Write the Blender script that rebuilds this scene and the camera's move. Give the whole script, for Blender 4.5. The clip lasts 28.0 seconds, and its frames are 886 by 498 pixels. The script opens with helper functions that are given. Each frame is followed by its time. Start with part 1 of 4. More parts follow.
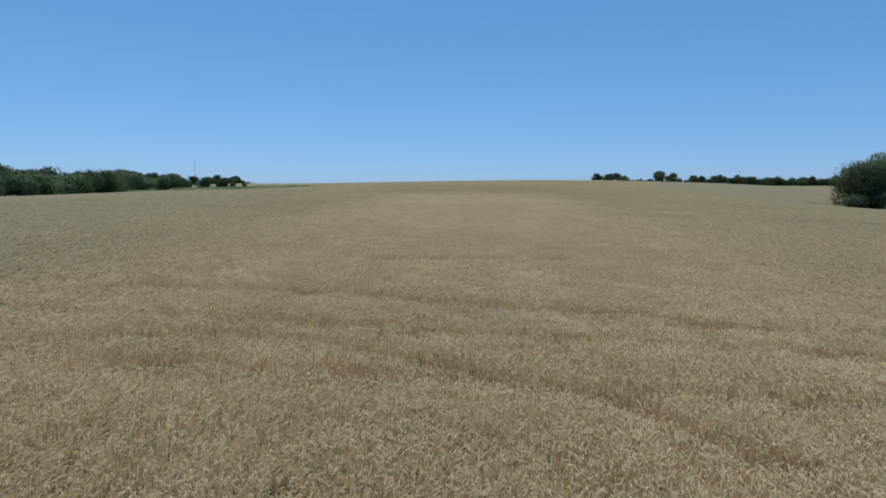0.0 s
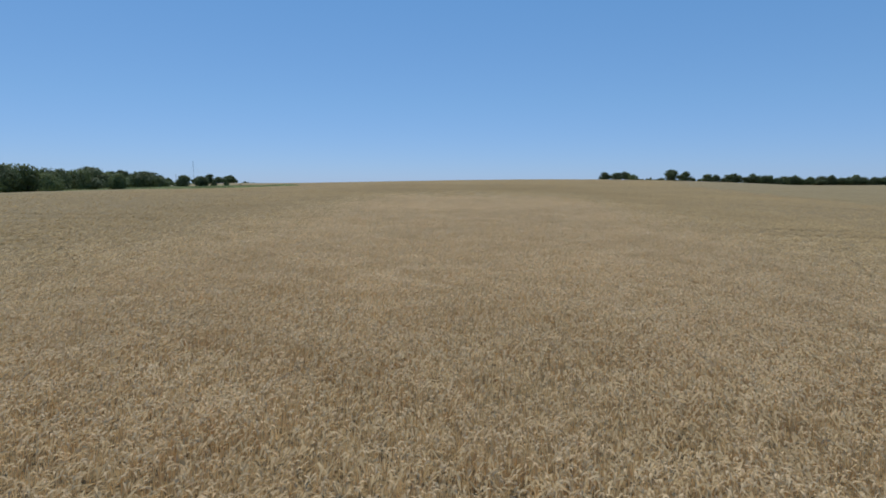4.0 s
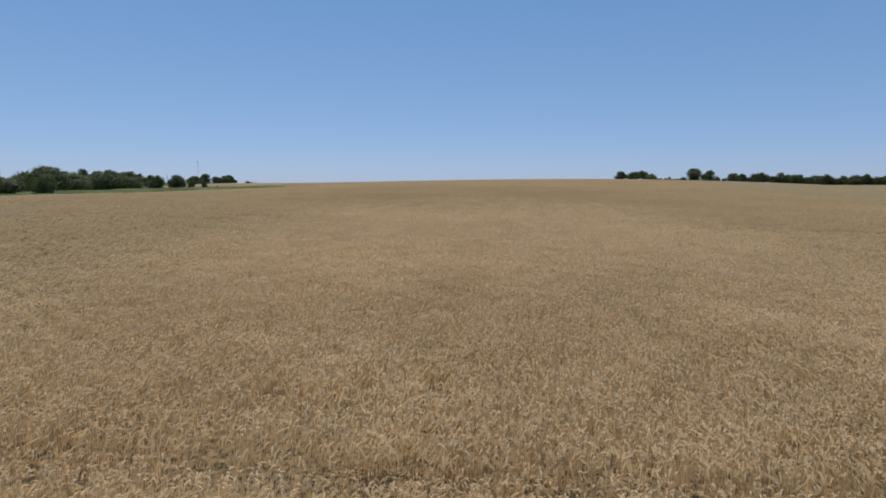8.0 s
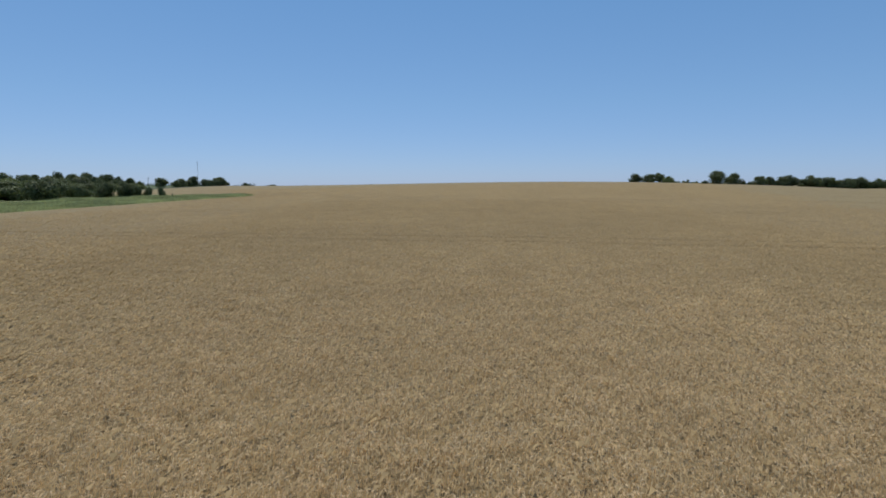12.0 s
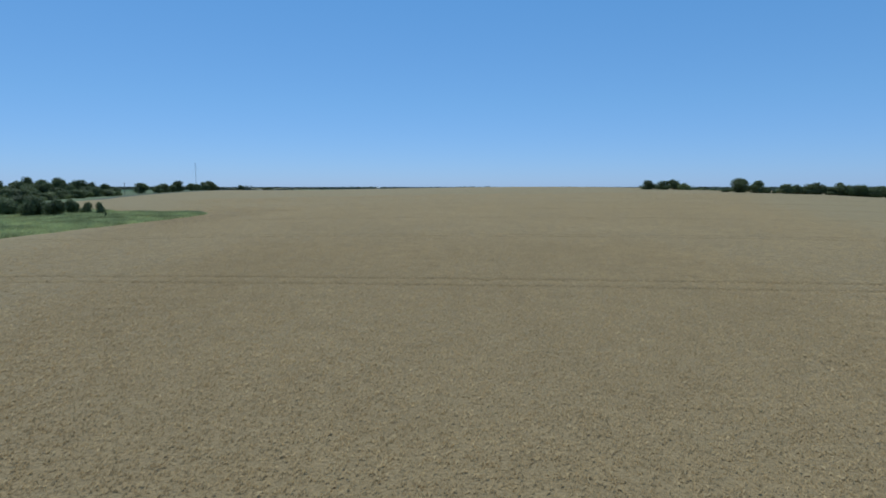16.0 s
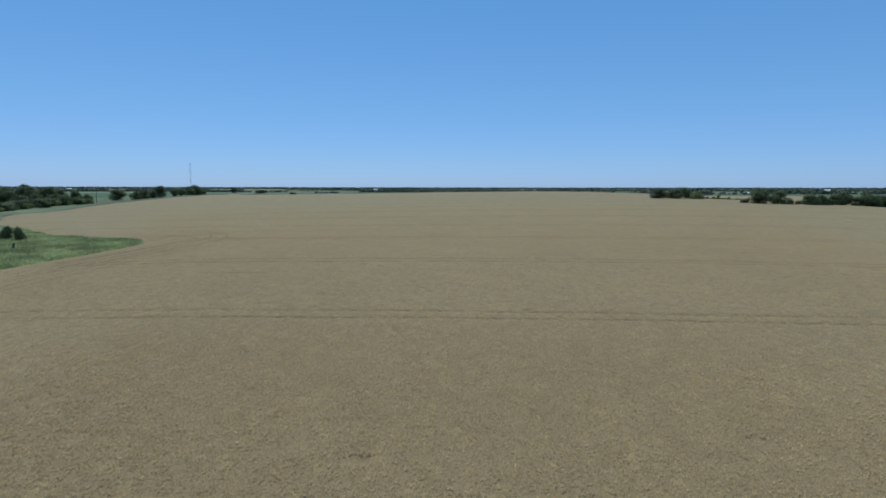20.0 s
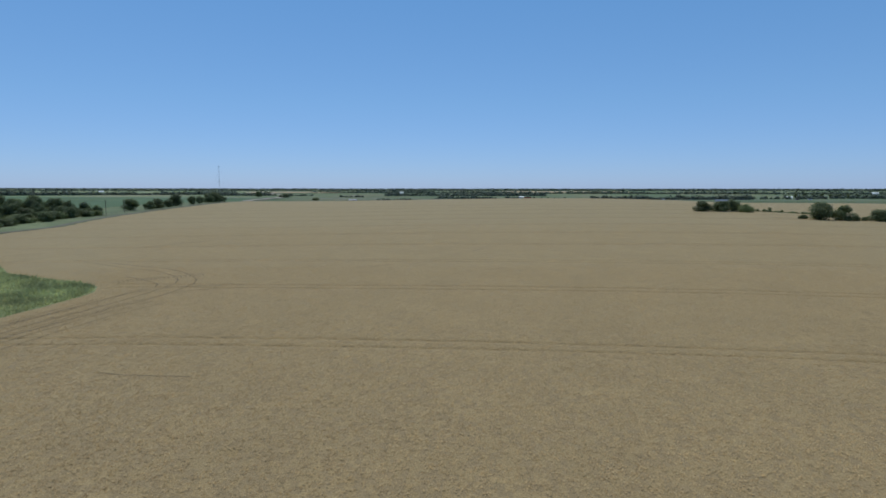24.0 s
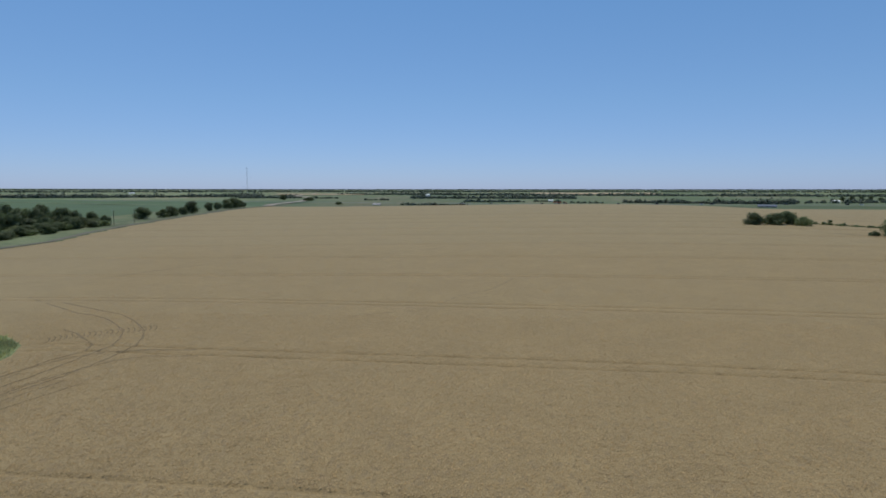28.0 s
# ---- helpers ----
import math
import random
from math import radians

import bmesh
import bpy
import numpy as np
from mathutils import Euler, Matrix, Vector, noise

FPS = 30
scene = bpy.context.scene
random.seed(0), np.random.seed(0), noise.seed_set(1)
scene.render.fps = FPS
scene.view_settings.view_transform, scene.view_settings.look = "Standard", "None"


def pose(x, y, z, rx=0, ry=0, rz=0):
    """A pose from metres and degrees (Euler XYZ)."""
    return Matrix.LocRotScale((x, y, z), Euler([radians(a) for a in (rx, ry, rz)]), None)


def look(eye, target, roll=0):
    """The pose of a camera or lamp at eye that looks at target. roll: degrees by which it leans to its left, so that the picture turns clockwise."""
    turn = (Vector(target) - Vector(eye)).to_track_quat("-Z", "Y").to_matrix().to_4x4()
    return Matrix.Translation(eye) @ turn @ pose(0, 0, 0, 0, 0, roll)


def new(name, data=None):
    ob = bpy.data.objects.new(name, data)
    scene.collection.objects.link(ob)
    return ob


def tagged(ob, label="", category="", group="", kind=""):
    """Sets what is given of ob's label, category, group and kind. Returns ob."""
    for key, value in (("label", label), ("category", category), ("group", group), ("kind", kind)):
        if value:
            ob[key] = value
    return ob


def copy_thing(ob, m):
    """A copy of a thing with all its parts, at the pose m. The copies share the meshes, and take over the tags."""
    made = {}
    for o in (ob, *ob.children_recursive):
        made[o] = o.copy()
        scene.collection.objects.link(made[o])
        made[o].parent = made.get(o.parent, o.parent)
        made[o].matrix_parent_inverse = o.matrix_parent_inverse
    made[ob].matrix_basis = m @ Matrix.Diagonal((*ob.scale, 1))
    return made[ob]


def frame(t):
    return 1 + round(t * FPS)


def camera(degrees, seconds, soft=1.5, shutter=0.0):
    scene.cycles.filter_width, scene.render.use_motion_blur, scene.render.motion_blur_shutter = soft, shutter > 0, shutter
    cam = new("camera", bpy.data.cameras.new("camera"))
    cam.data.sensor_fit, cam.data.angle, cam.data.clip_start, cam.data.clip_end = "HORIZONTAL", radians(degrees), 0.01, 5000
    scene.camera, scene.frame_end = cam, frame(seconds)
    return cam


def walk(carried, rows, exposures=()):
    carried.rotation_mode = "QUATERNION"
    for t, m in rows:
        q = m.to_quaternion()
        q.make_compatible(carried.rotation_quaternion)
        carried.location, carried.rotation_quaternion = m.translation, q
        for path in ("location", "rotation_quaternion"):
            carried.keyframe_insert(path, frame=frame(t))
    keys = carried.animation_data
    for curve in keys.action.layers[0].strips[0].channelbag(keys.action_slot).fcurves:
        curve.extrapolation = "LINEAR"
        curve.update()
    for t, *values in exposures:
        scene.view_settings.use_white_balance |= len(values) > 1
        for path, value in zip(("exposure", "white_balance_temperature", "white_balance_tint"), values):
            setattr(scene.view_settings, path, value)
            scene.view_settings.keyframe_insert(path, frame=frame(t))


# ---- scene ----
cam = camera(73.7, 28.0, soft=1.7)
PATH = [
    (0.0, pose(0.000, 0.000, 5.000, 84.239, -0.040, -0.000)),
    (0.5, pose(0.198, 2.834, 4.884, 84.200, -0.023, 0.066)),
    (1.0, pose(0.377, 5.701, 4.805, 84.216, -0.033, 0.176)),
    (1.5, pose(0.514, 8.661, 4.842, 84.212, -0.023, 0.283)),
    (2.0, pose(0.603, 11.664, 4.902, 84.212, -0.039, 0.224)),
    (2.5, pose(0.610, 14.662, 4.906, 84.231, -0.033, 0.095)),
    (3.0, pose(0.609, 17.703, 4.892, 84.189, -0.046, 0.019)),
    (3.5, pose(0.677, 20.809, 4.865, 84.209, -0.032, 0.064)),
    (4.0, pose(0.779, 24.000, 4.847, 84.224, -0.031, 0.116)),
    (4.5, pose(0.906, 27.300, 4.871, 84.234, -0.030, 0.131)),
    (5.0, pose(1.050, 30.711, 4.922, 84.219, -0.014, 0.211)),
    (5.5, pose(1.200, 34.242, 4.997, 84.214, -0.004, 0.337)),
    (6.0, pose(1.358, 37.889, 5.097, 84.208, 0.004, 0.484)),
    (6.5, pose(1.525, 41.654, 5.224, 84.195, 0.013, 0.632)),
    (7.0, pose(1.703, 45.531, 5.371, 84.196, 0.035, 0.759)),
    (7.5, pose(1.895, 49.517, 5.527, 84.199, 0.027, 0.807)),
    (8.0, pose(2.098, 53.606, 5.712, 84.161, 0.033, 0.809)),
    (8.5, pose(2.310, 57.803, 5.948, 84.195, 0.032, 0.903)),
    (9.0, pose(2.532, 62.074, 6.215, 84.198, 0.043, 0.851)),
    (9.5, pose(2.770, 66.392, 6.500, 84.207, 0.040, 0.845)),
    (10.0, pose(3.010, 70.742, 6.804, 84.207, 0.054, 0.872)),
    (10.5, pose(3.218, 75.102, 7.115, 84.186, 0.049, 0.921)),
    (11.0, pose(3.464, 79.473, 7.469, 84.169, 0.070, 1.004)),
    (11.5, pose(3.831, 83.866, 7.915, 84.199, 0.062, 1.047)),
    (12.0, pose(4.249, 88.235, 8.404, 84.194, 0.080, 1.174)),
    (12.5, pose(4.680, 92.534, 8.898, 84.181, 0.071, 1.382)),
    (13.0, pose(5.120, 96.777, 9.415, 84.204, 0.036, 1.434)),
    (13.5, pose(5.561, 100.966, 9.957, 84.213, 0.018, 1.388)),
    (14.0, pose(5.983, 105.090, 10.526, 84.220, 0.008, 1.305)),
    (14.5, pose(6.362, 109.139, 11.119, 84.239, 0.001, 1.242)),
    (15.0, pose(6.705, 113.124, 11.740, 84.245, -0.016, 1.259)),
    (15.5, pose(7.008, 117.055, 12.398, 84.241, -0.025, 1.374)),
    (16.0, pose(7.286, 120.934, 13.078, 84.244, -0.013, 1.421)),
    (16.5, pose(7.546, 124.770, 13.768, 84.222, -0.013, 1.504)),
    (17.0, pose(7.810, 128.559, 14.466, 84.182, -0.040, 1.639)),
    (17.5, pose(8.109, 132.301, 15.163, 84.201, -0.046, 1.684)),
    (18.0, pose(8.424, 135.999, 15.862, 84.193, -0.083, 1.658)),
    (18.5, pose(8.752, 139.656, 16.558, 84.214, -0.084, 1.632)),
    (19.0, pose(9.081, 143.269, 17.266, 84.215, -0.108, 1.551)),
    (19.5, pose(9.394, 146.835, 17.992, 84.221, -0.087, 1.466)),
    (20.0, pose(9.705, 150.369, 18.755, 84.204, -0.087, 1.361)),
    (20.5, pose(10.021, 153.890, 19.590, 84.202, -0.052, 1.361)),
    (21.0, pose(10.340, 157.384, 20.461, 84.222, -0.039, 1.631)),
    (21.5, pose(10.663, 160.839, 21.350, 84.232, -0.038, 2.092)),
    (22.0, pose(10.981, 164.261, 22.245, 84.268, -0.038, 2.689)),
    (22.5, pose(11.291, 167.647, 23.130, 84.242, -0.032, 3.175)),
    (23.0, pose(11.583, 171.014, 24.005, 84.223, -0.039, 3.543)),
    (23.5, pose(11.848, 174.369, 24.865, 84.218, -0.044, 3.835)),
    (24.0, pose(12.086, 177.732, 25.717, 84.221, -0.048, 4.093)),
    (24.5, pose(12.296, 181.128, 26.566, 84.234, -0.050, 4.360)),
    (25.0, pose(12.470, 184.549, 27.410, 84.217, -0.065, 4.678)),
    (25.5, pose(12.589, 188.007, 28.270, 84.222, -0.053, 5.096)),
    (26.0, pose(12.690, 191.476, 29.092, 84.206, -0.036, 5.552)),
    (26.5, pose(12.812, 194.934, 29.840, 84.228, 0.002, 6.050)),
    (27.0, pose(12.922, 198.375, 30.482, 84.255, -0.045, 6.337)),
    (27.5, pose(12.988, 201.777, 30.933, 84.247, -0.053, 6.681)),
    (28.0, pose(13.039, 205.164, 31.314, 84.207, -0.033, 6.802)),
]
EXPOSURES = [(0.0, 0.0, 5350, 0), (1.5, 0.0, 5350, 0), (4.0, 0.0, 5750, 7), (6.5, 0.0, 6150, 9), (8.5, 0.0, 6350, 14), (12.0, 0.0, 6080, 9), (12.5, 0.0, 6000, 8),
             (14.5, 0.0, 5500, 5), (17.0, 0.0, 5250, 1), (20.0, 0.0, 5300, 2), (22.0, 0.0, 5400, 3), (24.5, -0.03, 5720, 7), (28.0, -0.06, 5920, 10)]
walk(cam, PATH, EXPOSURES)

# ---- light ----
SUN_ELEVATION, SUN_AZIMUTH = radians(68), radians(335)  # azimuth clockwise from +y
world = bpy.data.worlds.new("sky")
scene.world = world
world.use_nodes = True
wn = world.node_tree
wn.nodes.clear()
sky = wn.nodes.new("ShaderNodeTexSky")
sky.sky_type = "NISHITA"
sky.sun_disc = False
sky.sun_elevation, sky.sun_rotation = SUN_ELEVATION, SUN_AZIMUTH
sky.altitude, sky.air_density, sky.dust_density, sky.ozone_density = 0, 0.75, 0.35, 5.0
sky_bg = wn.nodes.new("ShaderNodeBackground")
sky_bg.inputs["Strength"].default_value = 0.052
haze_bg = wn.nodes.new("ShaderNodeBackground")  # light scattered evenly by the summer haze
way_up = wn.nodes.new("ShaderNodeTexCoord")
split = wn.nodes.new("ShaderNodeSeparateXYZ")
haze_ramp = wn.nodes.new("ShaderNodeValToRGB")  # denser and paler towards the horizon
while len(haze_ramp.color_ramp.elements) < 4:
    haze_ramp.color_ramp.elements.new(0.5)
for el, (z, c) in zip(haze_ramp.color_ramp.elements, ((0.0, (0.118, 0.168, 0.316)), (0.14, (0.098, 0.182, 0.298)), (0.30, (0.073, 0.168, 0.298)), (1.0, (0.073, 0.160, 0.285)))):
    el.position, el.color = z, (*c, 1)
wn.links.new(way_up.outputs["Generated"], split.inputs[0])
wn.links.new(split.outputs["Z"], haze_ramp.inputs[0])
wn.links.new(haze_ramp.outputs[0], haze_bg.inputs["Color"])
both = wn.nodes.new("ShaderNodeAddShader")
sky_out = wn.nodes.new("ShaderNodeOutputWorld")
wn.links.new(sky.outputs[0], sky_bg.inputs[0])
wn.links.new(sky_bg.outputs[0], both.inputs[0])
wn.links.new(haze_bg.outputs[0], both.inputs[1])
wn.links.new(both.outputs[0], sky_out.inputs[0])
sun_data = bpy.data.lights.new("sun", "SUN")
sun_data.energy, sun_data.angle, sun_data.color = 3.5, radians(0.53), (1.0, 0.90, 0.76)
sun = new("sun", sun_data)
sun_way = Vector((math.sin(SUN_AZIMUTH) * math.cos(SUN_ELEVATION), math.cos(SUN_AZIMUTH) * math.cos(SUN_ELEVATION), math.sin(SUN_ELEVATION)))
sun.matrix_world = look(sun_way * 500, (0, 0, 0))


# ---- materials ----
def material(name, colours, scale=1.0, stretch=(1, 1, 1), fine=12.0, rough=0.85, bump=0.3, bump_size=0.02, metal=0.0,
             island=0.0, each=0.0, broad=0.0, sheen=0.0, through_light=0.0, grain=0.45):
    """Two-scale noise between colours; island / each: brightness spread by mesh island / by object; broad: a third, slow variation."""
    m = bpy.data.materials.new(name)
    m.use_nodes = True
    t = m.node_tree
    n, ln = t.nodes, t.links
    p = n["Principled BSDF"]
    p.inputs["Roughness"].default_value, p.inputs["Metallic"].default_value = rough, metal
    p.inputs["Specular IOR Level"].default_value = 0.25
    co = n.new("ShaderNodeTexCoord")
    mp = n.new("ShaderNodeMapping")
    mp.inputs["Scale"].default_value = stretch
    ln.new(co.outputs["Object"], mp.inputs[0])
    a = n.new("ShaderNodeTexNoise")
    a.inputs["Scale"].default_value, a.inputs["Detail"].default_value = scale, 4
    b = n.new("ShaderNodeTexNoise")
    b.inputs["Scale"].default_value, b.inputs["Detail"].default_value = scale * fine, 3
    ln.new(mp.outputs[0], a.inputs["Vector"])
    ln.new(mp.outputs[0], b.inputs["Vector"])
    mix = n.new("ShaderNodeMath")
    mix.operation = "MULTIPLY_ADD"
    mix.inputs[1].default_value = 1 - grain
    ln.new(a.outputs["Fac"], mix.inputs[0])
    half = n.new("ShaderNodeMath")
    half.operation = "MULTIPLY"
    half.inputs[1].default_value = grain
    ln.new(b.outputs["Fac"], half.inputs[0])
    ln.new(half.outputs[0], mix.inputs[2])
    ramp = n.new("ShaderNodeValToRGB")
    el = ramp.color_ramp.elements
    while len(el) < len(colours):
        el.new(0.5)
    for k, c in enumerate(colours):
        el[k].position = 0.32 + 0.36 * k / max(1, len(colours) - 1)
        el[k].color = (*c, 1)
    ln.new(mix.outputs[0], ramp.inputs[0])
    out = ramp.outputs[0]

    def scaled(value, low, high, out):
        r = n.new("ShaderNodeMapRange")
        r.inputs["To Min"].default_value, r.inputs["To Max"].default_value = low, high
        ln.new(value, r.inputs[0])
        g = n.new("ShaderNodeMix")
        g.data_type, g.blend_type = "RGBA", "MULTIPLY"
        g.inputs["Factor"].default_value = 1
        ln.new(out, g.inputs[6])
        ln.new(r.outputs[0], g.inputs[7])
        return g.outputs[2]

    if island:
        geo = n.new("ShaderNodeNewGeometry")
        out = scaled(geo.outputs["Random Per Island"], 1 - island, 1 + island, out)
    if each:
        info = n.new("ShaderNodeObjectInfo")
        out = scaled(info.outputs["Random"], 1 - each, 1 + each, out)
    if broad:
        w = n.new("ShaderNodeTexNoise")
        w.inputs["Scale"].default_value, w.inputs["Detail"].default_value = scale * 0.13, 2
        ln.new(mp.outputs[0], w.inputs["Vector"])
        r = n.new("ShaderNodeMapRange")
        r.inputs["From Min"].default_value, r.inputs["From Max"].default_value = 0.3, 0.7
        ln.new(w.outputs["Fac"], r.inputs[0])
        out = scaled(r.outputs[0], 1 - broad, 1 + broad, out)
    ln.new(out, p.inputs["Base Color"])
    if bump:
        bp = n.new("ShaderNodeBump")
        bp.inputs["Strength"].default_value, bp.inputs["Distance"].default_value = bump, bump_size
        ln.new(b.outputs["Fac"], bp.inputs["Height"])
        ln.new(bp.outputs[0], p.inputs["Normal"])
    if sheen:
        p.inputs["Sheen Weight"].default_value, p.inputs["Sheen Roughness"].default_value = sheen, 0.5
        p.inputs["Sheen Tint"].default_value = (1.0, 0.70, 0.33, 1)
    if through_light:
        tl = n.new("ShaderNodeBsdfTranslucent")
        ln.new(out, tl.inputs[0])
        mx = n.new("ShaderNodeMixShader")
        mx.inputs[0].default_value = through_light
        ln.new(p.outputs[0], mx.inputs[1])
        ln.new(tl.outputs[0], mx.inputs[2])
        ln.new(mx.outputs[0], n["Material Output"].inputs[0])
    return m


M_GROUND = material("plain_ground", [(0.058, 0.088, 0.034), (0.092, 0.120, 0.046), (0.185, 0.155, 0.088)], 0.006, (1, 0.4, 1), 14, broad=0.3, bump=0.2, bump_size=0.2)
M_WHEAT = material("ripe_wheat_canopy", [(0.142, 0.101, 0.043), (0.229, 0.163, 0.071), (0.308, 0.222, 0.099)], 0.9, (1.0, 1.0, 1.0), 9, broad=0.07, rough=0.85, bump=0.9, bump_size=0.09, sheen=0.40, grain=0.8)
# Wheat tone darkened for the shade below the ears.
M_UNDER = material("straw_shaded_under_ears", [(0.135, 0.097, 0.046), (0.205, 0.148, 0.070), (0.270, 0.196, 0.095)], 1.0, (1, 1, 1), 9, rough=0.9, bump=0.9, bump_size=0.08, sheen=0.3, grain=0.8)
M_STALK = material("wheat_straw", [(0.655, 0.484, 0.262), (0.720, 0.540, 0.300), (0.785, 0.600, 0.345)], 0.5, (1, 1, 1), 8, rough=0.6, bump=0, island=0.14, broad=0.08, through_light=0.5)
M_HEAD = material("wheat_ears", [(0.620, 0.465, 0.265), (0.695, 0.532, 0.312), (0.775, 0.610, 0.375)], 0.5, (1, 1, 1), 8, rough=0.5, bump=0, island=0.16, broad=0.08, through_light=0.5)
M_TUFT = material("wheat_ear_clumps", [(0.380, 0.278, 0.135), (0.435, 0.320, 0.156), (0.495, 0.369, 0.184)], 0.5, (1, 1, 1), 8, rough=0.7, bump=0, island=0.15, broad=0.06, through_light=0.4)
M_FLAG = material("withered_wheat_leaves", [(0.470, 0.352, 0.190), (0.545, 0.414, 0.228), (0.620, 0.480, 0.272)], 0.5, (1, 1, 1), 8, rough=0.7, bump=0, island=0.14, broad=0.06, through_light=0.45)
# Pressed wheat, coloured as dark as wheat in shadow.
M_RUT = material("flattened_wheat_shaded", [(0.140, 0.100, 0.045), (0.185, 0.133, 0.062)], 0.8, fine=9, bump=0.5, bump_size=0.05)
M_GRASS = material("green_grass", [(0.100, 0.124, 0.048), (0.165, 0.186, 0.072), (0.255, 0.252, 0.114)], 1.0, fine=9, broad=0.3, bump=0.5, bump_size=0.1)
M_BLADE = material("grass_blades", [(0.250, 0.280, 0.112), (0.375, 0.395, 0.168), (0.530, 0.515, 0.250)], 1.0, fine=7, bump=0, island=0.25, broad=0.35, through_light=0.45)
M_VERGE = material("dry_verge_grass", [(0.052, 0.078, 0.030), (0.100, 0.122, 0.050), (0.165, 0.160, 0.085)], 0.14, fine=9, broad=0.25, bump=0.5, bump_size=0.15)
M_CROP = material("young_green_crop", [(0.046, 0.082, 0.030), (0.058, 0.098, 0.036), (0.075, 0.115, 0.044)], 0.02, (0.4, 1, 1), 20, broad=0.2, bump=0.3, bump_size=0.2)
M_STUBBLE = material("far_ripe_field", [(0.30, 0.23, 0.13), (0.38, 0.29, 0.17)], 0.02, (1, 0.4, 1), 15, broad=0.1, bump=0.2)
M_LEAF = material("broad_leaves", [(0.074, 0.096, 0.038), (0.108, 0.133, 0.053), (0.150, 0.168, 0.073)], 0.35, fine=8, rough=0.6, bump=0, island=0.2, each=0.2, through_light=0.42)
M_LEAF_PALE = material("willow_green_leaves", [(0.098, 0.130, 0.045), (0.142, 0.174, 0.064), (0.190, 0.210, 0.086)], 0.35, fine=8, rough=0.6, bump=0, island=0.2, each=0.2, through_light=0.42)
# Bluer than the near leaves: some haze of distance is mixed into the colour.
M_LEAF_FAR = material("far_wood_leaves_hazed", [(0.052, 0.070, 0.046), (0.072, 0.090, 0.060), (0.096, 0.112, 0.076)], 0.05, fine=6, rough=0.8, bump=0, island=0.15, each=0.15)
M_BARK = material("grey_brown_bark", [(0.09, 0.07, 0.05), (0.16, 0.13, 0.10)], 3, (1, 1, 0.3), 6, bump=0.6, bump_size=0.03)
M_POLE = material("weathered_pole_timber", [(0.08, 0.065, 0.05), (0.14, 0.115, 0.09)], 2, (1, 1, 0.2), 8, bump=0.3)
M_GRAVEL = material("pale_gravel", [(0.22, 0.19, 0.15), (0.32, 0.28, 0.22)], 0.4, fine=12, bump=0.4, bump_size=0.05)
M_TRACK = material("trodden_dirt", [(0.085, 0.075, 0.055), (0.14, 0.12, 0.09)], 0.3, fine=9, bump=0.4, bump_size=0.05)
M_TRODDEN = material("trodden_straw", [(0.188, 0.131, 0.062), (0.275, 0.2, 0.098)], 0.8, fine=9, bump=0.5, bump_size=0.05)
M_ASPHALT = material("worn_asphalt", [(0.10, 0.10, 0.10), (0.16, 0.16, 0.155)], 0.3, fine=12, bump=0.2)
M_STEEL = material("galvanised_steel", [(0.32, 0.33, 0.34), (0.42, 0.43, 0.44)], 1, fine=6, rough=0.5, metal=0.4, bump=0)
M_WHITE = material("white_paint", [(0.66, 0.66, 0.64), (0.78, 0.78, 0.76)], 0.5, fine=8, rough=0.6, bump=0.1)
M_ROOF = material("grey_roof_sheet", [(0.085, 0.104, 0.13), (0.13, 0.153, 0.182)], 0.6, fine=8, rough=0.5, bump=0.1)
M_RED = material("red_machine_paint", [(0.30, 0.035, 0.02), (0.42, 0.06, 0.03)], 1.0, fine=6, rough=0.45, bump=0)
M_DARK = material("dark_car_paint", [(0.02, 0.022, 0.028), (0.05, 0.05, 0.06)], 1.0, fine=6, rough=0.35, bump=0)
M_RUBBER = material("black_rubber", [(0.02, 0.02, 0.02), (0.04, 0.04, 0.04)], 3, rough=0.9, bump=0)
M_GLASS = material("dark_window_glass", [(0.02, 0.025, 0.03), (0.04, 0.045, 0.05)], 1, rough=0.1, bump=0)


# ---- mesh helpers ----
def mesh_of(name, verts, faces, mat, smooth=False):
    """A mesh from arrays: verts (n, 3), faces (m, 3) or (m, 4)."""
    verts, faces = np.asarray(verts, dtype=np.float32), np.asarray(faces, dtype=np.int32)
    me = bpy.data.meshes.new(name)
    k = faces.shape[1]
    me.vertices.add(len(verts))
    me.vertices.foreach_set("co", verts.ravel())
    me.loops.add(faces.size)
    me.loops.foreach_set("vertex_index", faces.ravel())
    me.polygons.add(len(faces))
    me.polygons.foreach_set("loop_start", np.arange(0, faces.size, k, dtype=np.int32))
    me.polygons.foreach_set("use_smooth", np.full(len(faces), smooth))
    me.update(calc_edges=True)
    me.materials.append(mat)
    return me


def part(name, bm, mat, parent, label=""):
    me = bpy.data.meshes.new(name)
    bm.to_mesh(me)
    bm.free()
    me.materials.append(mat)
    ob = new(name, me)
    ob.parent = parent
    return tagged(ob, label) if label else ob


def box(bm, x, y, z, sx, sy, sz, bevel=0.0):
    r = bmesh.ops.create_cube(bm, size=1, matrix=Matrix.LocRotScale((x, y, z), None, (sx, sy, sz)))
    if bevel:
        ed = {e for v in r["verts"] for e in v.link_edges}
        bmesh.ops.bevel(bm, geom=list(ed), offset=bevel, segments=2, affect="EDGES")
    return r


def rod(bm, a, b, ra, rb, sides=6):
    a, b = Vector(a), Vector(b)
    m = Matrix.Translation((a + b) / 2) @ (b - a).to_track_quat("Z", "Y").to_matrix().to_4x4()
    bmesh.ops.create_cone(bm, cap_ends=True, segments=sides, radius1=ra, radius2=rb, depth=(b - a).length, matrix=m)


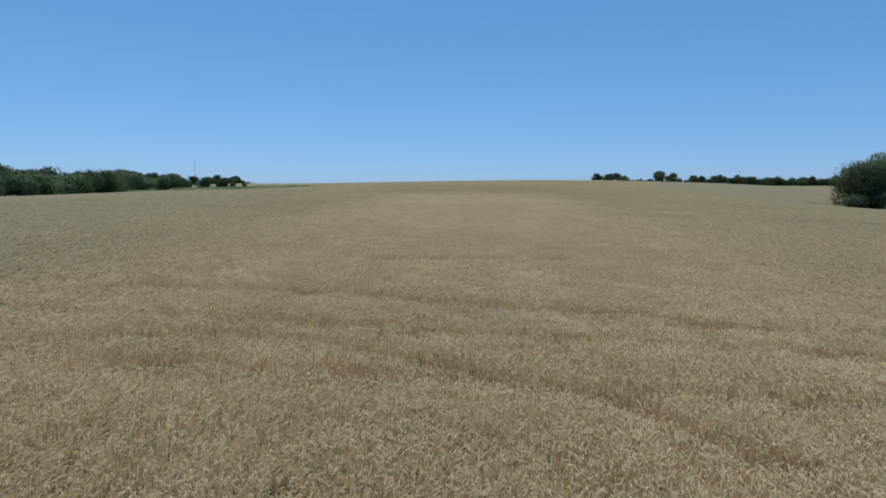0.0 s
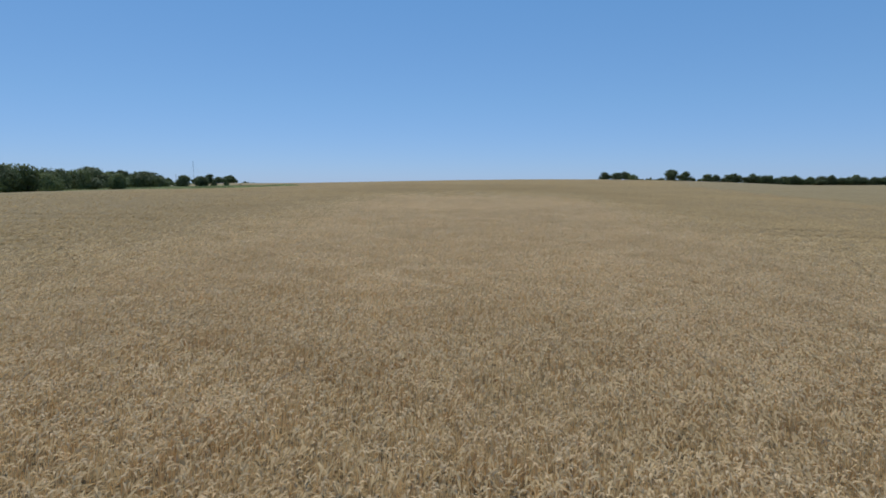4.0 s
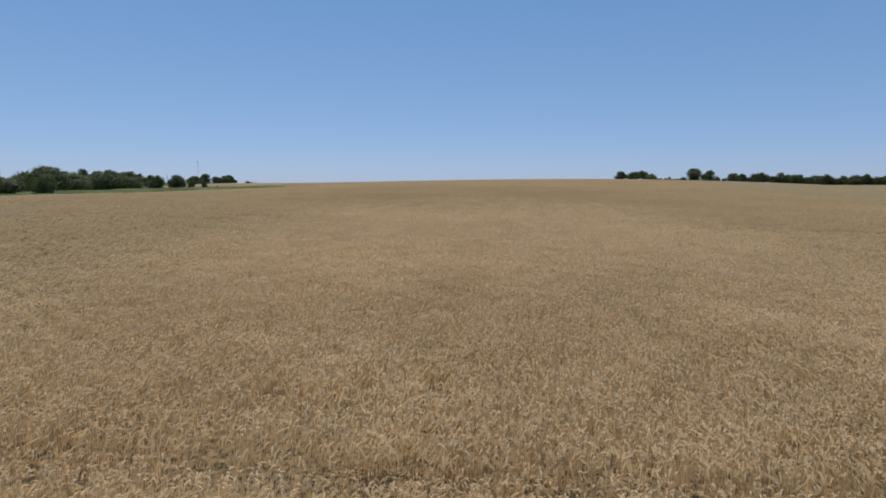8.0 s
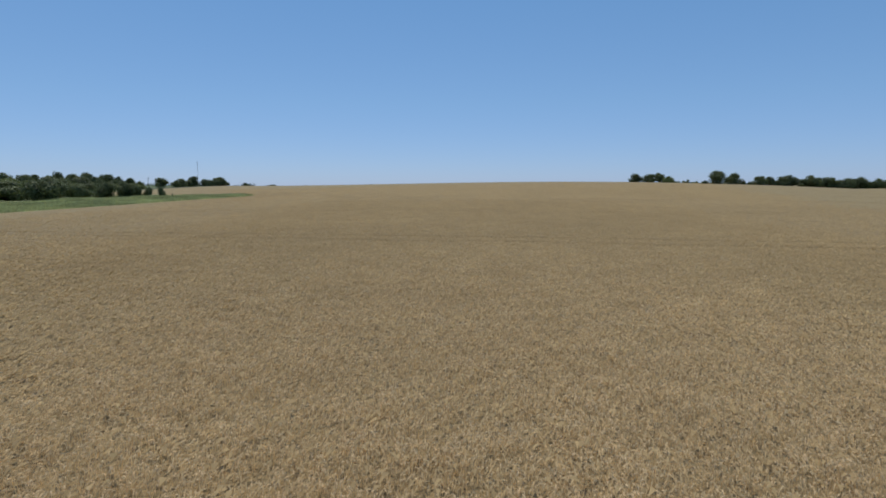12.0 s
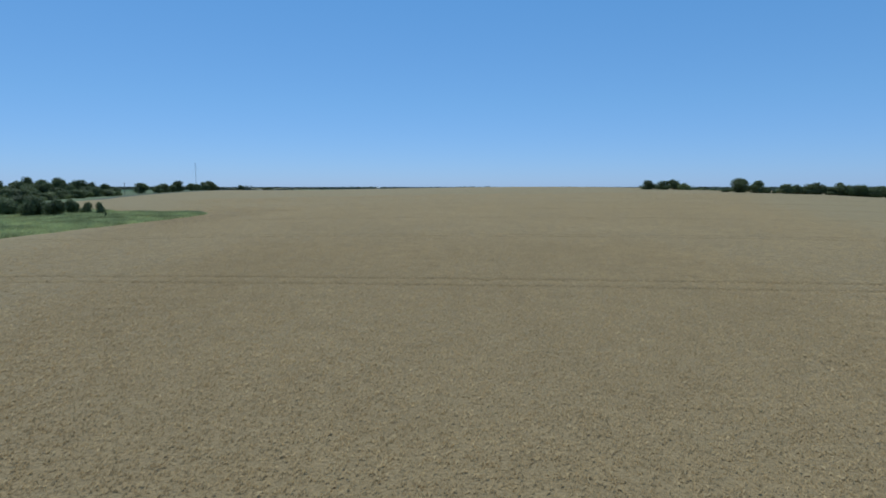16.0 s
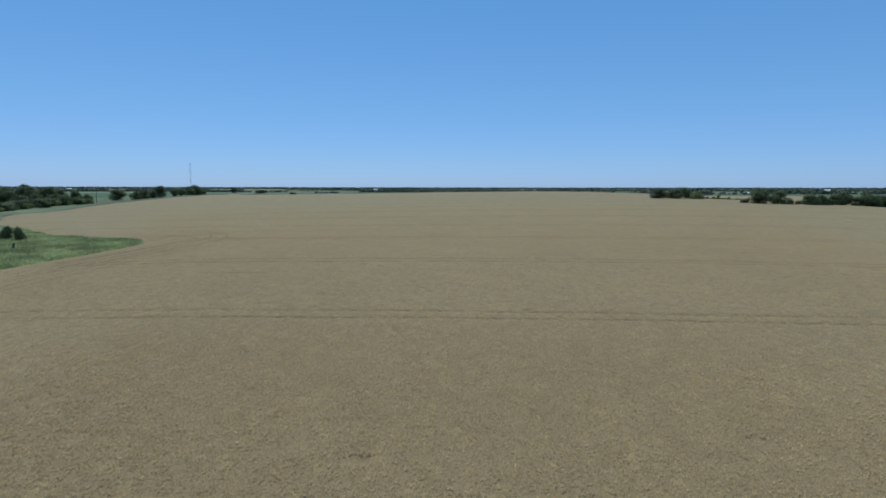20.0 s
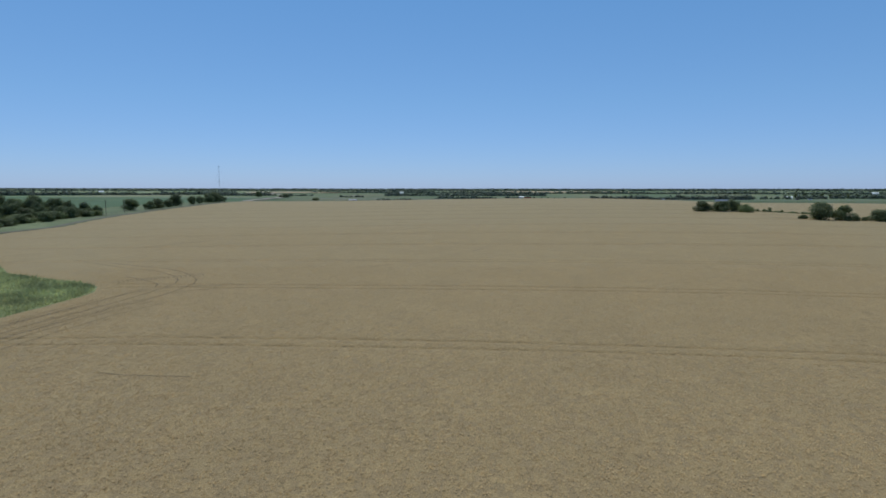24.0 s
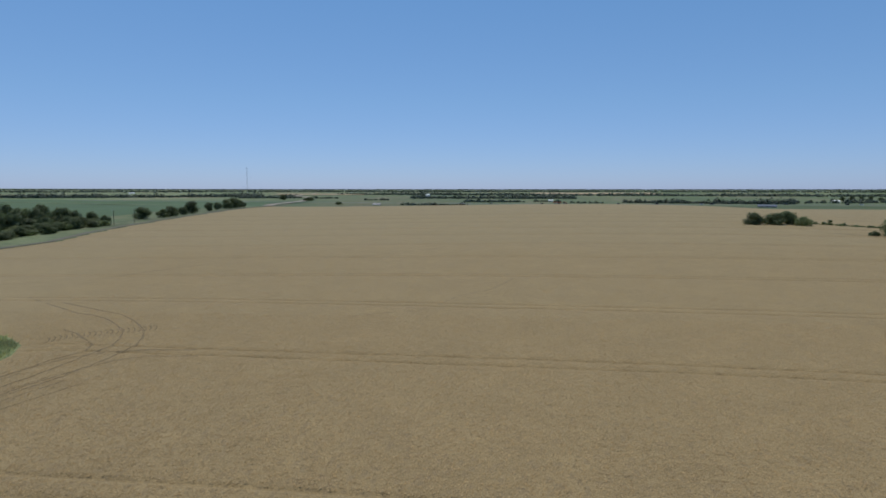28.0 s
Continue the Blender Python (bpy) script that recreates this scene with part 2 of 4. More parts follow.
# ---- terrain ----
HILL = {(0, 0): 8.307, (0, 1): 6.513, (0, 2): -0.605, (0, 3): 0.014, (0, 4): -0.496, (1, 0): 2.572, (1, 1): 3.177, (1, 2): -4.112,
        (1, 3): 1.531, (2, 0): -3.046, (2, 1): 3.233, (2, 2): -1.757, (3, 0): -1.872, (3, 1): -0.031}
FIELD_END = 830.0


def ease(v, a, b):
    k = np.clip((v - a) / (b - a), 0, 1)
    return k * k * (3 - 2 * k)


def ground(x, y):
    """Height of the soil: a long low hill under the wheat, and the plain beyond it."""
    x, y = np.asarray(x, dtype=float), np.asarray(y, dtype=float)
    u, v = np.clip(x, -320, 265) / 200, (np.clip(y, -60, FIELD_END) - 350) / 350
    hill = sum(k * u ** i * v ** j for (i, j), k in HILL.items())
    hill = np.where(hill < 0, 3 * np.tanh(hill / 3), hill)
    hill = hill - 0.5 * np.exp(-((x + 56) / 17) ** 2) * ease(y, 130, 190) * (1 - ease(y, 262, 292))
    hill = hill - 0.8 * np.exp(-((x - 90) / 30) ** 2 - ((y - 110) / 36) ** 2)
    plain = 9 + 0.0045 * (np.hypot(x, y) - 1000)
    plain = np.maximum(plain, 6)
    k = np.maximum(ease(y, FIELD_END, FIELD_END + 130), np.maximum(ease(-x, 300, 620), ease(x, 300, 700)))
    return hill * (1 - k) + plain * k


def steps(knots):
    """Coordinates from (start, spacing) knots; the spacing runs evenly from knot to knot."""
    out = [knots[0][0]]
    for (a, sa), (b, sb) in zip(knots, knots[1:]):
        while out[-1] < b - 1e-6:
            f = (out[-1] - a) / (b - a)
            out.append(min(b, out[-1] + sa + (sb - sa) * f))
    return np.array(out)


def sheet(name, xs, ys, height, mat, smooth=True):
    gx, gy = np.meshgrid(xs, ys)
    z = height(gx, gy)
    v = np.stack([gx, gy, z], -1).reshape(-1, 3)
    nx, ny = len(xs), len(ys)
    i = (np.arange(ny - 1)[:, None] * nx + np.arange(nx - 1)).ravel()
    f = np.stack([i, i + 1, i + nx + 1, i + nx], 1)
    return mesh_of(name, v, f, mat, smooth)


gx = steps([(-4900, 260), (-1200, 80), (-420, 8), (420, 8), (1200, 80), (4900, 260)])
gy = steps([(-1500, 200), (-120, 8), (960, 8), (1300, 30), (2000, 90), (4900, 260)])
tagged(new("ground", sheet("ground", gx, gy, ground, M_GROUND)), "green and tan farmland plain round a low hill", "ground", kind="structure")

# ---- the wheat field ----
# Edge of the brushy ground on the west side, from south to north.
BRUSH = np.array([(-74, -140), (-69, 60), (-68, 108), (-69, 140), (-69, 168), (-68.5, 186), (-68, 200), (-67.5, 218), (-66.3, 236), (-64.6, 256), (-62.8, 270), (-61.5, 279), (-62.2, 284), (-65.5, 289.5), (-72, 294),
                  (-84, 299), (-100, 308), (-122, 330), (-160, 365), (-199, 420), (-197, 455), (-212, 500), (-222, 545), (-232, 610), (-241, 680),
                  (-250, 735), (-263, 845), (-2000, 845), (-2000, -140)], dtype=float)


def outside(x, y, poly):
    """Signed distance to a polygon's edge: positive outside."""
    x, y = np.asarray(x, dtype=float), np.asarray(y, dtype=float)
    d, inside = np.full(x.shape, 1e9), np.zeros(x.shape, dtype=bool)
    for (ax, ay), (bx, by) in zip(poly, np.roll(poly, -1, axis=0)):
        dx, dy = bx - ax, by - ay
        k = np.clip(((x - ax) * dx + (y - ay) * dy) / (dx * dx + dy * dy), 0, 1)
        d = np.minimum(d, np.hypot(x - ax - k * dx, y - ay - k * dy))
        if ay != by:
            inside ^= ((ay > y) != (by > y)) & (x < ax + (y - ay) / (by - ay) * dx)
    return np.where(inside, -d, d)


TRAMLINES = [(-22, 0.0), (11, -0.10), (57, -0.05), (91, -0.09), (133.5, -0.075), (169.5, 0.0), (208, 0.0), (247, -0.03), (284.5, -0.04), (320, -0.035), (356, 0.0), (393, 0.0),
             (430, 0.01), (468, 0.0), (505, 0.01), (545, 0.0), (585, 0.0), (625, 0.0)]
GAUGE = 3.1


def bend(x, y):
    """How far a tramline that crosses x = 0 at y has moved sideways at x."""
    slope = np.interp(y, [a for a, _ in TRAMLINES], [s for _, s in TRAMLINES])
    xx = np.clip(x, -80, 120)
    return slope * xx + 0.7 * np.sin(xx * 0.045 + y * 0.13) * np.exp(-(y / 400) ** 2)


AXIS_Y, AXIS_X = [0, 60, 120, 200, 300], [0.5, 3.5, 6.5, 10.0, 12.0]


def thin(x, y):
    """How much shorter the crop stands along the brushy ground."""
    short = np.zeros(x.shape)
    m = x < -38
    short[m] = 0.42 * (1 - ease(outside(x[m], y[m], BRUSH), 0, 7))
    return short


def swell(x, y):
    """Slow rise and fall of the crop's height."""
    return 0.03 * np.sin(x * 0.31 + 1.3 * np.sin(y * 0.21)) * np.sin(y * 0.37) + 0.02 * np.sin(x * 1.1 + y * 0.7) * np.sin(y * 0.9 - x * 0.4)


def cover(x, y):
    """1 where single stalks stand, 0 beyond; and the same for the tufts round them."""
    off = np.abs(x - np.interp(y, AXIS_Y, AXIS_X))
    near = (1 - ease(off, 7, 19)) * (1 - ease(y, 88, 134))
    wide = np.interp(y, [0, 200, 300, 430], [40, 52, 75, 125])
    mid = (1 - ease(off, wide, wide * 1.4)) * (1 - ease(y, 385, 470))
    return near, mid


gap_dice = random.Random(3)
GAPS = [(5.0, 177.8, 0.5), (27.9, 172.5, 0.45), (9.6, 170.2, 0.45), (-6.2, 218.2, 0.5), (10.9, 26.8, 0.5), (38.1, 238.2, 0.5)]
GAPS += [(gap_dice.uniform(-25, 35), gap_dice.uniform(20, 290), gap_dice.uniform(0.25, 0.45)) for _ in range(12)]
GAPS += [(gap_dice.uniform(-45, 60), gap_dice.uniform(150, 340), gap_dice.uniform(0.2, 0.36)) for _ in range(60)]


def pit(x, y):
    """1 in the middle of a small hole in the crop."""
    deep = np.zeros(x.shape)
    for px, py, size in GAPS:
        deep = np.maximum(deep, np.exp(-(((x - px) / (size * 1.6)) ** 2 + ((y - py) / size) ** 2) ** 2))
    return deep


def rut_depth(x, v, near):
    """How far the paired wheel tracks sink below the crop."""
    rut = np.zeros_like(x)
    for a, _ in TRAMLINES:
        for side in (-GAUGE / 2, GAUGE / 2):
            rut = np.maximum(rut, np.exp(-((v - a - side) / 0.34) ** 2))
    return rut * np.where(x < -45, 0.16, 0.21) * (1 - 0.8 * near)


# Shallow valleys where the stalks have sunk aside.
VALLEYS = (((-14, 10.8), (-7.9, 11.8), (-4.7, 12.6), (-2.7, 12.3), (-0.9, 11.5), (0.7, 10.6), (2.6, 9.8), (3.6, 8.7), (4.3, 7.4)),
           ((-9, 17.6), (-2.8, 17.1), (0.5, 16.3), (2.5, 15.9), (5.3, 15.5), (6.6, 14.6), (11, 14.2)), ((-3, 24.5), (4, 25.4), (10.9, 26.8)))


def sunk(x, y, wide=0.34):
    """1 in the middle of such a valley."""
    d = np.full(x.shape, 9.0)
    for line in VALLEYS:
        for (ax, ay), (bx, by) in zip(line, line[1:]):
            k = np.clip(((x - ax) * (bx - ax) + (y - ay) * (by - ay)) / ((bx - ax) ** 2 + (by - ay) ** 2), 0, 1)
            d = np.minimum(d, np.hypot(x - ax - k * (bx - ax), y - ay - k * (by - ay)))
    return np.exp(-(d / (wide + 0.1 * np.sin(x * 3.1) * np.sin(y * 2.3))) ** 2)


def canopy_height(x, y, v):
    """Top of the ripe wheat; v is the distance along the hill with the tramlines' bends taken out."""
    top = 0.83 + swell(x, y) - thin(x, y)
    near, mid = cover(x, y)
    top = top - 0.07 * mid - 0.36 * near ** 2
    top = top - rut_depth(x, v, near)
    edge = outside(x, y, BRUSH)
    top = top - 0.3 * pit(x, y)
    low = y < 35
    top[low] -= 0.36 * sunk(x[low], y[low], 0.6)
    edge = np.minimum(edge, np.hypot(x - 89, (y - 113) * 1.15) - 15.8 - 1.2 * np.sin(x * 0.4) * np.sin(y * 0.35))
    return top * ease(edge, -0.2, 0.9) - 0.5 * ease(-edge, -0.2, 1.5)


wx = steps([(-270, 8), (-130, 1.6), (-58, 0.9), (-26, 0.5), (38, 0.5), (70, 1.2), (200, 6), (420, 12)])
wv = [steps([(-60, 3), (0, 0.45), (35, 0.5), (120, 0.7), (300, 1.1), (420, 3), (FIELD_END, 9)])]
for a, _ in TRAMLINES:
    for side in (-GAUGE / 2, GAUGE / 2):
        wv.append(a + side + np.array([-0.45, -0.2, 0, 0.2, 0.45]))
wv = np.unique(np.round(np.concatenate(wv), 2))
wv = wv[np.concatenate([[True], np.diff(wv) > 0.12])]
gvx, gvv = np.meshgrid(wx, wv)
gvy = gvv + bend(gvx, gvv)
gvz = ground(gvx, gvy) + canopy_height(gvx, gvy, gvv)
nx, ny = len(wx), len(wv)
ii = (np.arange(ny - 1)[:, None] * nx + np.arange(nx - 1)).ravel()
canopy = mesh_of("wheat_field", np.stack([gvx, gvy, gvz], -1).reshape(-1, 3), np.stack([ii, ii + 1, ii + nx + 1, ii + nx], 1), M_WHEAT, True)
# Faces beneath stalks and tufts get the darker tone, interior shade in its colour.
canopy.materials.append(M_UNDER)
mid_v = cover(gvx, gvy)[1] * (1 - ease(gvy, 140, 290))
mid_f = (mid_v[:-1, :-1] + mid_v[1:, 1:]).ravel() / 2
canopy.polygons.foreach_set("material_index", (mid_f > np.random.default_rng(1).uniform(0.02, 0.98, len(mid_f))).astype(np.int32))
tagged(new("wheat_field", canopy), "broad field of ripe tan wheat crossed by paired wheel tracks", "wheat field", kind="stuff")

rng = np.random.default_rng(7)


def straight(y, x):
    """The tramline coordinate of a place."""
    v = y - bend(x, y)
    return y - bend(x, v)


def in_rut(x, y):
    v = straight(y, x)
    hit = np.zeros(x.shape, dtype=bool)
    for a, _ in TRAMLINES:
        for side in (-GAUGE / 2, GAUGE / 2):
            hit |= np.abs(v - a - side) < 0.30
    return hit


def wheat_stalks(name, x, y, seed):
    """Single stalks: a bent straw and a thin nodding ear each."""
    g = np.random.default_rng(seed)
    n = len(x)
    z0 = ground(x, y)
    dip = sunk(x, y)
    top = 0.78 + swell(x, y) + g.normal(0, 0.04, n) - 0.15 * in_rut(x, y) - 0.34 * dip + 0.06 * np.sin(x * 2.1 + 1.7 * np.sin(y * 1.3)) * np.sin(y * 1.6 + 1.1 * np.sin(x * 0.9))
    lean = g.normal(0.0, 0.07, (n, 2)) + [0.03, 0.02]
    base = np.stack([x, y, z0 + 0.12], 1)
    neck = np.stack([x + lean[:, 0], y + lean[:, 1], z0 + top], 1)
    ang = g.uniform(0, 2 * np.pi, n)
    side = np.stack([np.cos(ang), np.sin(ang), np.zeros(n)], 1) * 0.0125
    nod = g.normal(1.15, 0.35, n)
    way = np.pi / 2 - 0.3 + g.normal(0, 1.1, n)
    d = np.stack([np.cos(way) * np.sin(nod), np.sin(way) * np.sin(nod), np.cos(nod)], 1)
    length = g.uniform(0.07, 0.13, n)[:, None]
    spin = g.normal(0, 0.6, n)[:, None]
    a1 = np.stack([-np.sin(way), np.cos(way), np.zeros(n)], 1)
    a1 = (a1 * np.cos(spin) + np.cross(d, a1) * np.sin(spin)) * 0.0115
    tip = neck + d * length - np.array([0, 0, 0.02])
    mid = neck + d * length * 0.45 + np.array([0, 0, 0.012])
    verts = np.stack([base - side, base + side, neck, neck, mid + a1, mid - a1, tip], 1)
    k = np.arange(n)[:, None, None] * 7
    straw = (np.array([[0, 1, 2]]) + k).reshape(-1, 3)
    ears = (np.array([[3, 4, 5], [6, 5, 4]]) + k).reshape(-1, 3)
    me = mesh_of(name, verts.reshape(-1, 3), np.concatenate([straw, ears]), M_STALK)
    me.materials.append(M_HEAD)
    me.polygons.foreach_set("material_index", np.concatenate([np.zeros(len(straw), dtype=np.int32), np.ones(len(ears), dtype=np.int32)]))
    return new(name, me)


def scatter(x0, x1, y0, y1, per_m2, g, bunch=1, spread=0.0):
    """Random places; bunch: how many stand together, spread: how far apart."""
    n = int((x1 - x0) * (y1 - y0) * per_m2 / bunch)
    x, y = np.repeat(g.uniform(x0, x1, n), bunch), np.repeat(g.uniform(y0, y1, n), bunch)
    if bunch > 1:
        x, y = x + g.normal(0, spread, n * bunch), y + g.normal(0, spread, n * bunch)
    return x, y


# Stalks along the low part of the flight.
for y0, y1, density in ((3, 45, 270), (45, 85, 225), (85, 134, 170)):
    x, y = scatter(-18, 25, y0, y1, density, rng, 5, 0.07)
    near, _ = cover(x, y)
    patchy = 0.86 + 0.14 * np.sin(x * 1.2 + 2.0 * np.sin(y * 0.45)) * np.sin(y * 0.8 + 1.3 * np.sin(x * 0.6))
    keep = patchy * near > rng.uniform(0, 1, len(x))
    tagged(wheat_stalks("wheat_stalks", x[keep], y[keep], int(y0)), "standing ripe wheat stalks with nodding tan ears", "wheat", kind="stuff")


def wheat_tufts(name, x, y, seed, size, sink=0.0, mat=M_TUFT, upright=0.0):
    """Bunches of ears seen from farther off: one ragged, leaning blade each, narrow at its foot."""
    g = np.random.default_rng(seed)
    n = len(x)
    rut = rut_depth(x, straight(y, x), cover(x, y)[0])
    z0 = ground(x, y) + swell(x, y) + 0.83 - sink - thin(x, y) - rut + g.normal(0, 0.03, n)
    lean = np.pi / 2 - 0.3 + g.normal(0, 0.6, n)
    ang = lean + np.pi / 2 + g.normal(0, 0.4, n)
    w = size * g.uniform(0.5, 1.3, n)
    dx, dy = np.cos(ang) * w / 2, np.sin(ang) * w / 2
    reach = g.uniform(0.10, 0.24, n) * (1 - 0.6 * upright)
    lx, ly = np.cos(lean) * reach, np.sin(lean) * reach
    droop = g.uniform(-0.01, 0.03, n)
    v = np.stack([np.stack([x - dx, y - dy, z0], 1), np.stack([x + dx, y + dy, z0 - droop], 1), np.stack([x - lx, y - ly, z0 - g.uniform(0.03, 0.11, n) - 0.12 * upright], 1)], 1).reshape(-1, 3)
    return new(name, mesh_of(name, v, np.arange(len(v)).reshape(-1, 3), mat))


for y0, y1, half, density, size in ((3, 134, 30, 46, 0.08), (3, 134, 60, 18, 0.12), (90, 215, 34, 120, 0.045), (112, 215, 75, 24, 0.12), (215, 310, 105, 26, 0.14), (310, 470, 165, 7.5, 0.22)):
    axis = float(np.interp((y0 + y1) / 2, AXIS_Y, AXIS_X))
    x, y = scatter(axis - half, axis + half, y0, y1, density, rng, 3, size * 0.9)
    near, mid = cover(x, y)
    v = straight(y, x)
    rows = 0.80 + 0.20 * np.sin(7.0 * v + 1.5 * np.sin(x * 0.21)) * np.sin(0.9 * v + 2 * np.sin(x * 0.13))
    keep = (outside(x, y, BRUSH) > 1.0) & (pit(x, y) < 0.15) & (mid * (1 - near) * rows > rng.uniform(0, 1, len(x)))
    keep &= rut_depth(x, v, near) < 0.11
    if size == 0.12:
        keep &= rng.uniform(0, 1, len(x)) > 0.75 * (1 - ease(np.abs(x - axis), 14, 28)) * ease(y, 100, 120) * (1 - ease(y, 175, 212))
    if size < 0.09:
        fade = (1 - ease(np.abs(x - axis), half * 0.6, half)) * (1 - ease(y, y1 - 30, y1)) * (ease(y, y0, y0 + 30) if y0 > 50 else 1)
        keep &= fade > rng.uniform(0, 1, len(x))
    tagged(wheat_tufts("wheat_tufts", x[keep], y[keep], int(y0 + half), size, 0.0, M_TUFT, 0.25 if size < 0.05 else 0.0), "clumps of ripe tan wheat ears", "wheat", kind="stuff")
x, y = scatter(-18, 25, 3, 134, 185, rng, 3, 0.09)
patchy = 0.75 + 0.25 * np.sin(x * 1.2 + 2.0 * np.sin(y * 0.45)) * np.sin(y * 0.8 + 1.3 * np.sin(x * 0.6))
keep = (cover(x, y)[0] * patchy * (1 - sunk(x, y, 0.45)) > rng.uniform(0, 1, len(x))) & ~in_rut(x, y) & (pit(x, y) < 0.15)
tagged(wheat_tufts("wheat_leaves", x[keep], y[keep], 11, 0.026, 0.08, M_FLAG), "withered flag leaves and low ears among the stalks", "wheat", kind="stuff")


# ---- strips on the ground ----
def strip(name, pts, width, lift, mat, every=10.0, ragged=0.0):
    p = np.array(pts, dtype=float)
    seg = np.hypot(*np.diff(p, axis=0).T)
    s = np.concatenate([[0], np.cumsum(seg)])
    q = np.linspace(0, s[-1], max(2, int(s[-1] / every)))
    x, y = np.interp(q, s, p[:, 0]), np.interp(q, s, p[:, 1])
    tx, ty = np.gradient(x), np.gradient(y)
    k = np.hypot(tx, ty)
    nx_, ny_ = -ty / k, tx / k
    dice = np.random.default_rng(len(q))
    rows = []
    for o in (-0.5, -0.2, 0.2, 0.5):
        wide = o * width * (1 - ragged * dice.uniform(0, 1, len(q)))
        ox, oy = x + nx_ * wide, y + ny_ * wide
        rows.append(np.stack([ox, oy, ground(ox, oy) + (lift + swell(ox, oy) - thin(ox, oy) if ragged else lift)], 1))
    v = np.stack(rows, 1).reshape(-1, 3)
    whole = np.arange(len(q) - 1)
    if ragged > 0.8:
        whole = whole[np.sin(whole * 0.61 + 2 * np.sin(whole * 0.23)) + dice.normal(0, 0.5, len(whole)) > -0.45]
    i = (whole[:, None] * 4 + np.arange(3)).ravel()
    return new(name, mesh_of(name, v, np.stack([i, i + 4, i + 5, i + 1], 1), mat, True))


def plot(name, corners, lift, mat, n=24):
    """A four-cornered field laid over the ground."""
    a, b, c, d = [np.array(q, dtype=float) for q in corners]
    s, t = np.meshgrid(np.linspace(0, 1, n), np.linspace(0, 1, n))
    s, t = s[..., None], t[..., None]
    xy = (a * (1 - s) + b * s) * (1 - t) + (d * (1 - s) + c * s) * t
    v = np.concatenate([xy, (ground(xy[..., 0], xy[..., 1]) + lift)[..., None]], -1).reshape(-1, 3)
    i = (np.arange(n - 1)[:, None] * n + np.arange(n - 1)).ravel()
    return new(name, mesh_of(name, v, np.stack([i, i + 1, i + n + 1, i + n], 1), mat, True))


tagged(strip("pavement_verge", [(-84, -60), (-80, 60), (-80, 140), (-80, 178)], 26, 0.06, M_VERGE), "dry grey-green grass verge along the wheat", "verge", kind="structure")
tagged(plot("green_patch", [(-240, 182), (-58, 182), (-40, 300), (-240, 350)], 0.08, M_GRASS, 60), "rough green grass spit reaching into the wheat", "grass", kind="structure")
tagged(plot("crop_field", [(-1500, 440), (-282, 440), (-318, 1180), (-1500, 1250)], 0.15, M_CROP, 60), "wide field of low dark green crop", "field", kind="structure")
tagged(strip("verge", [(-214, 420), (-212, 455), (-226, 500), (-237, 545), (-247, 610), (-256, 680), (-265, 735), (-280, 850)], 26, 0.12, M_VERGE), "dry grass verge between wheat and road", "verge", kind="structure")
tagged(strip("road", [(-203, 415), (-201.5, 455), (-216.5, 500), (-226.5, 545), (-236.5, 610), (-245.5, 680), (-254.5, 735), (-269, 850), (-330, 1100)], 3.2, 0.22, M_TRACK), "narrow dark dirt track beside the wheat", "road", kind="structure")
tagged(strip("road_far", [(-300, 930), (-318, 985), (-330, 1060), (-345, 1180), (-375, 1290), (-412, 1390), (-468, 1554), (-560, 1700), (-700, 2300)], 13, 0.9, M_GRAVEL, 25), "pale gravel road running away over the plain", "road", kind="structure")
tagged(strip("road_cross", [(-700, 1085), (-330, 1060), (0, 1000), (500, 985), (1300, 900)], 12, 2.6, M_ASPHALT, 20), "worn asphalt highway behind the wheat hill", "road", kind="structure")
tagged(plot("tan_field_west", [(-700, 1880), (-430, 1930), (-450, 2150), (-760, 2100)], 1.5, M_STUBBLE), "distant strip of ripe tan field", "field", kind="structure")
tagged(plot("tan_field_north", [(60, 2120), (480, 2080), (520, 2500), (80, 2560)], 1.5, M_STUBBLE), "distant strip of ripe tan field", "field", kind="structure")
tagged(plot("track_field", [(-1100, 1120), (-330, 900), (-331, 910), (-1100, 1138)], 0.9, M_VERGE), "pale strip of dry ground along the green crop", "field", kind="structure")


tagged(strip("hedge_bank", [(166, 548), (184, 533), (206, 517)], 3.5, 0.95, M_GRASS, 3), "low green bank of grass along the hedge line", "verge", kind="structure")
tagged(strip("field_margin", [(153, 483), (160, 477), (170, 470)], 2.0, 0.9, M_TRODDEN, 3), "short dark strip on the wheat beside the hedge trees", "verge", kind="structure")
tagged(strip("trodden_trail", [(13, 351), (11.6, 346), (8.4, 337), (1.5, 328.5), (-1.4, 320), (-5, 314), (-11, 312), (-18, 307)], 0.7, 0.79, M_TRODDEN, 0.5, 0.9), "narrow winding trail trodden through the wheat", "trail", kind="structure")


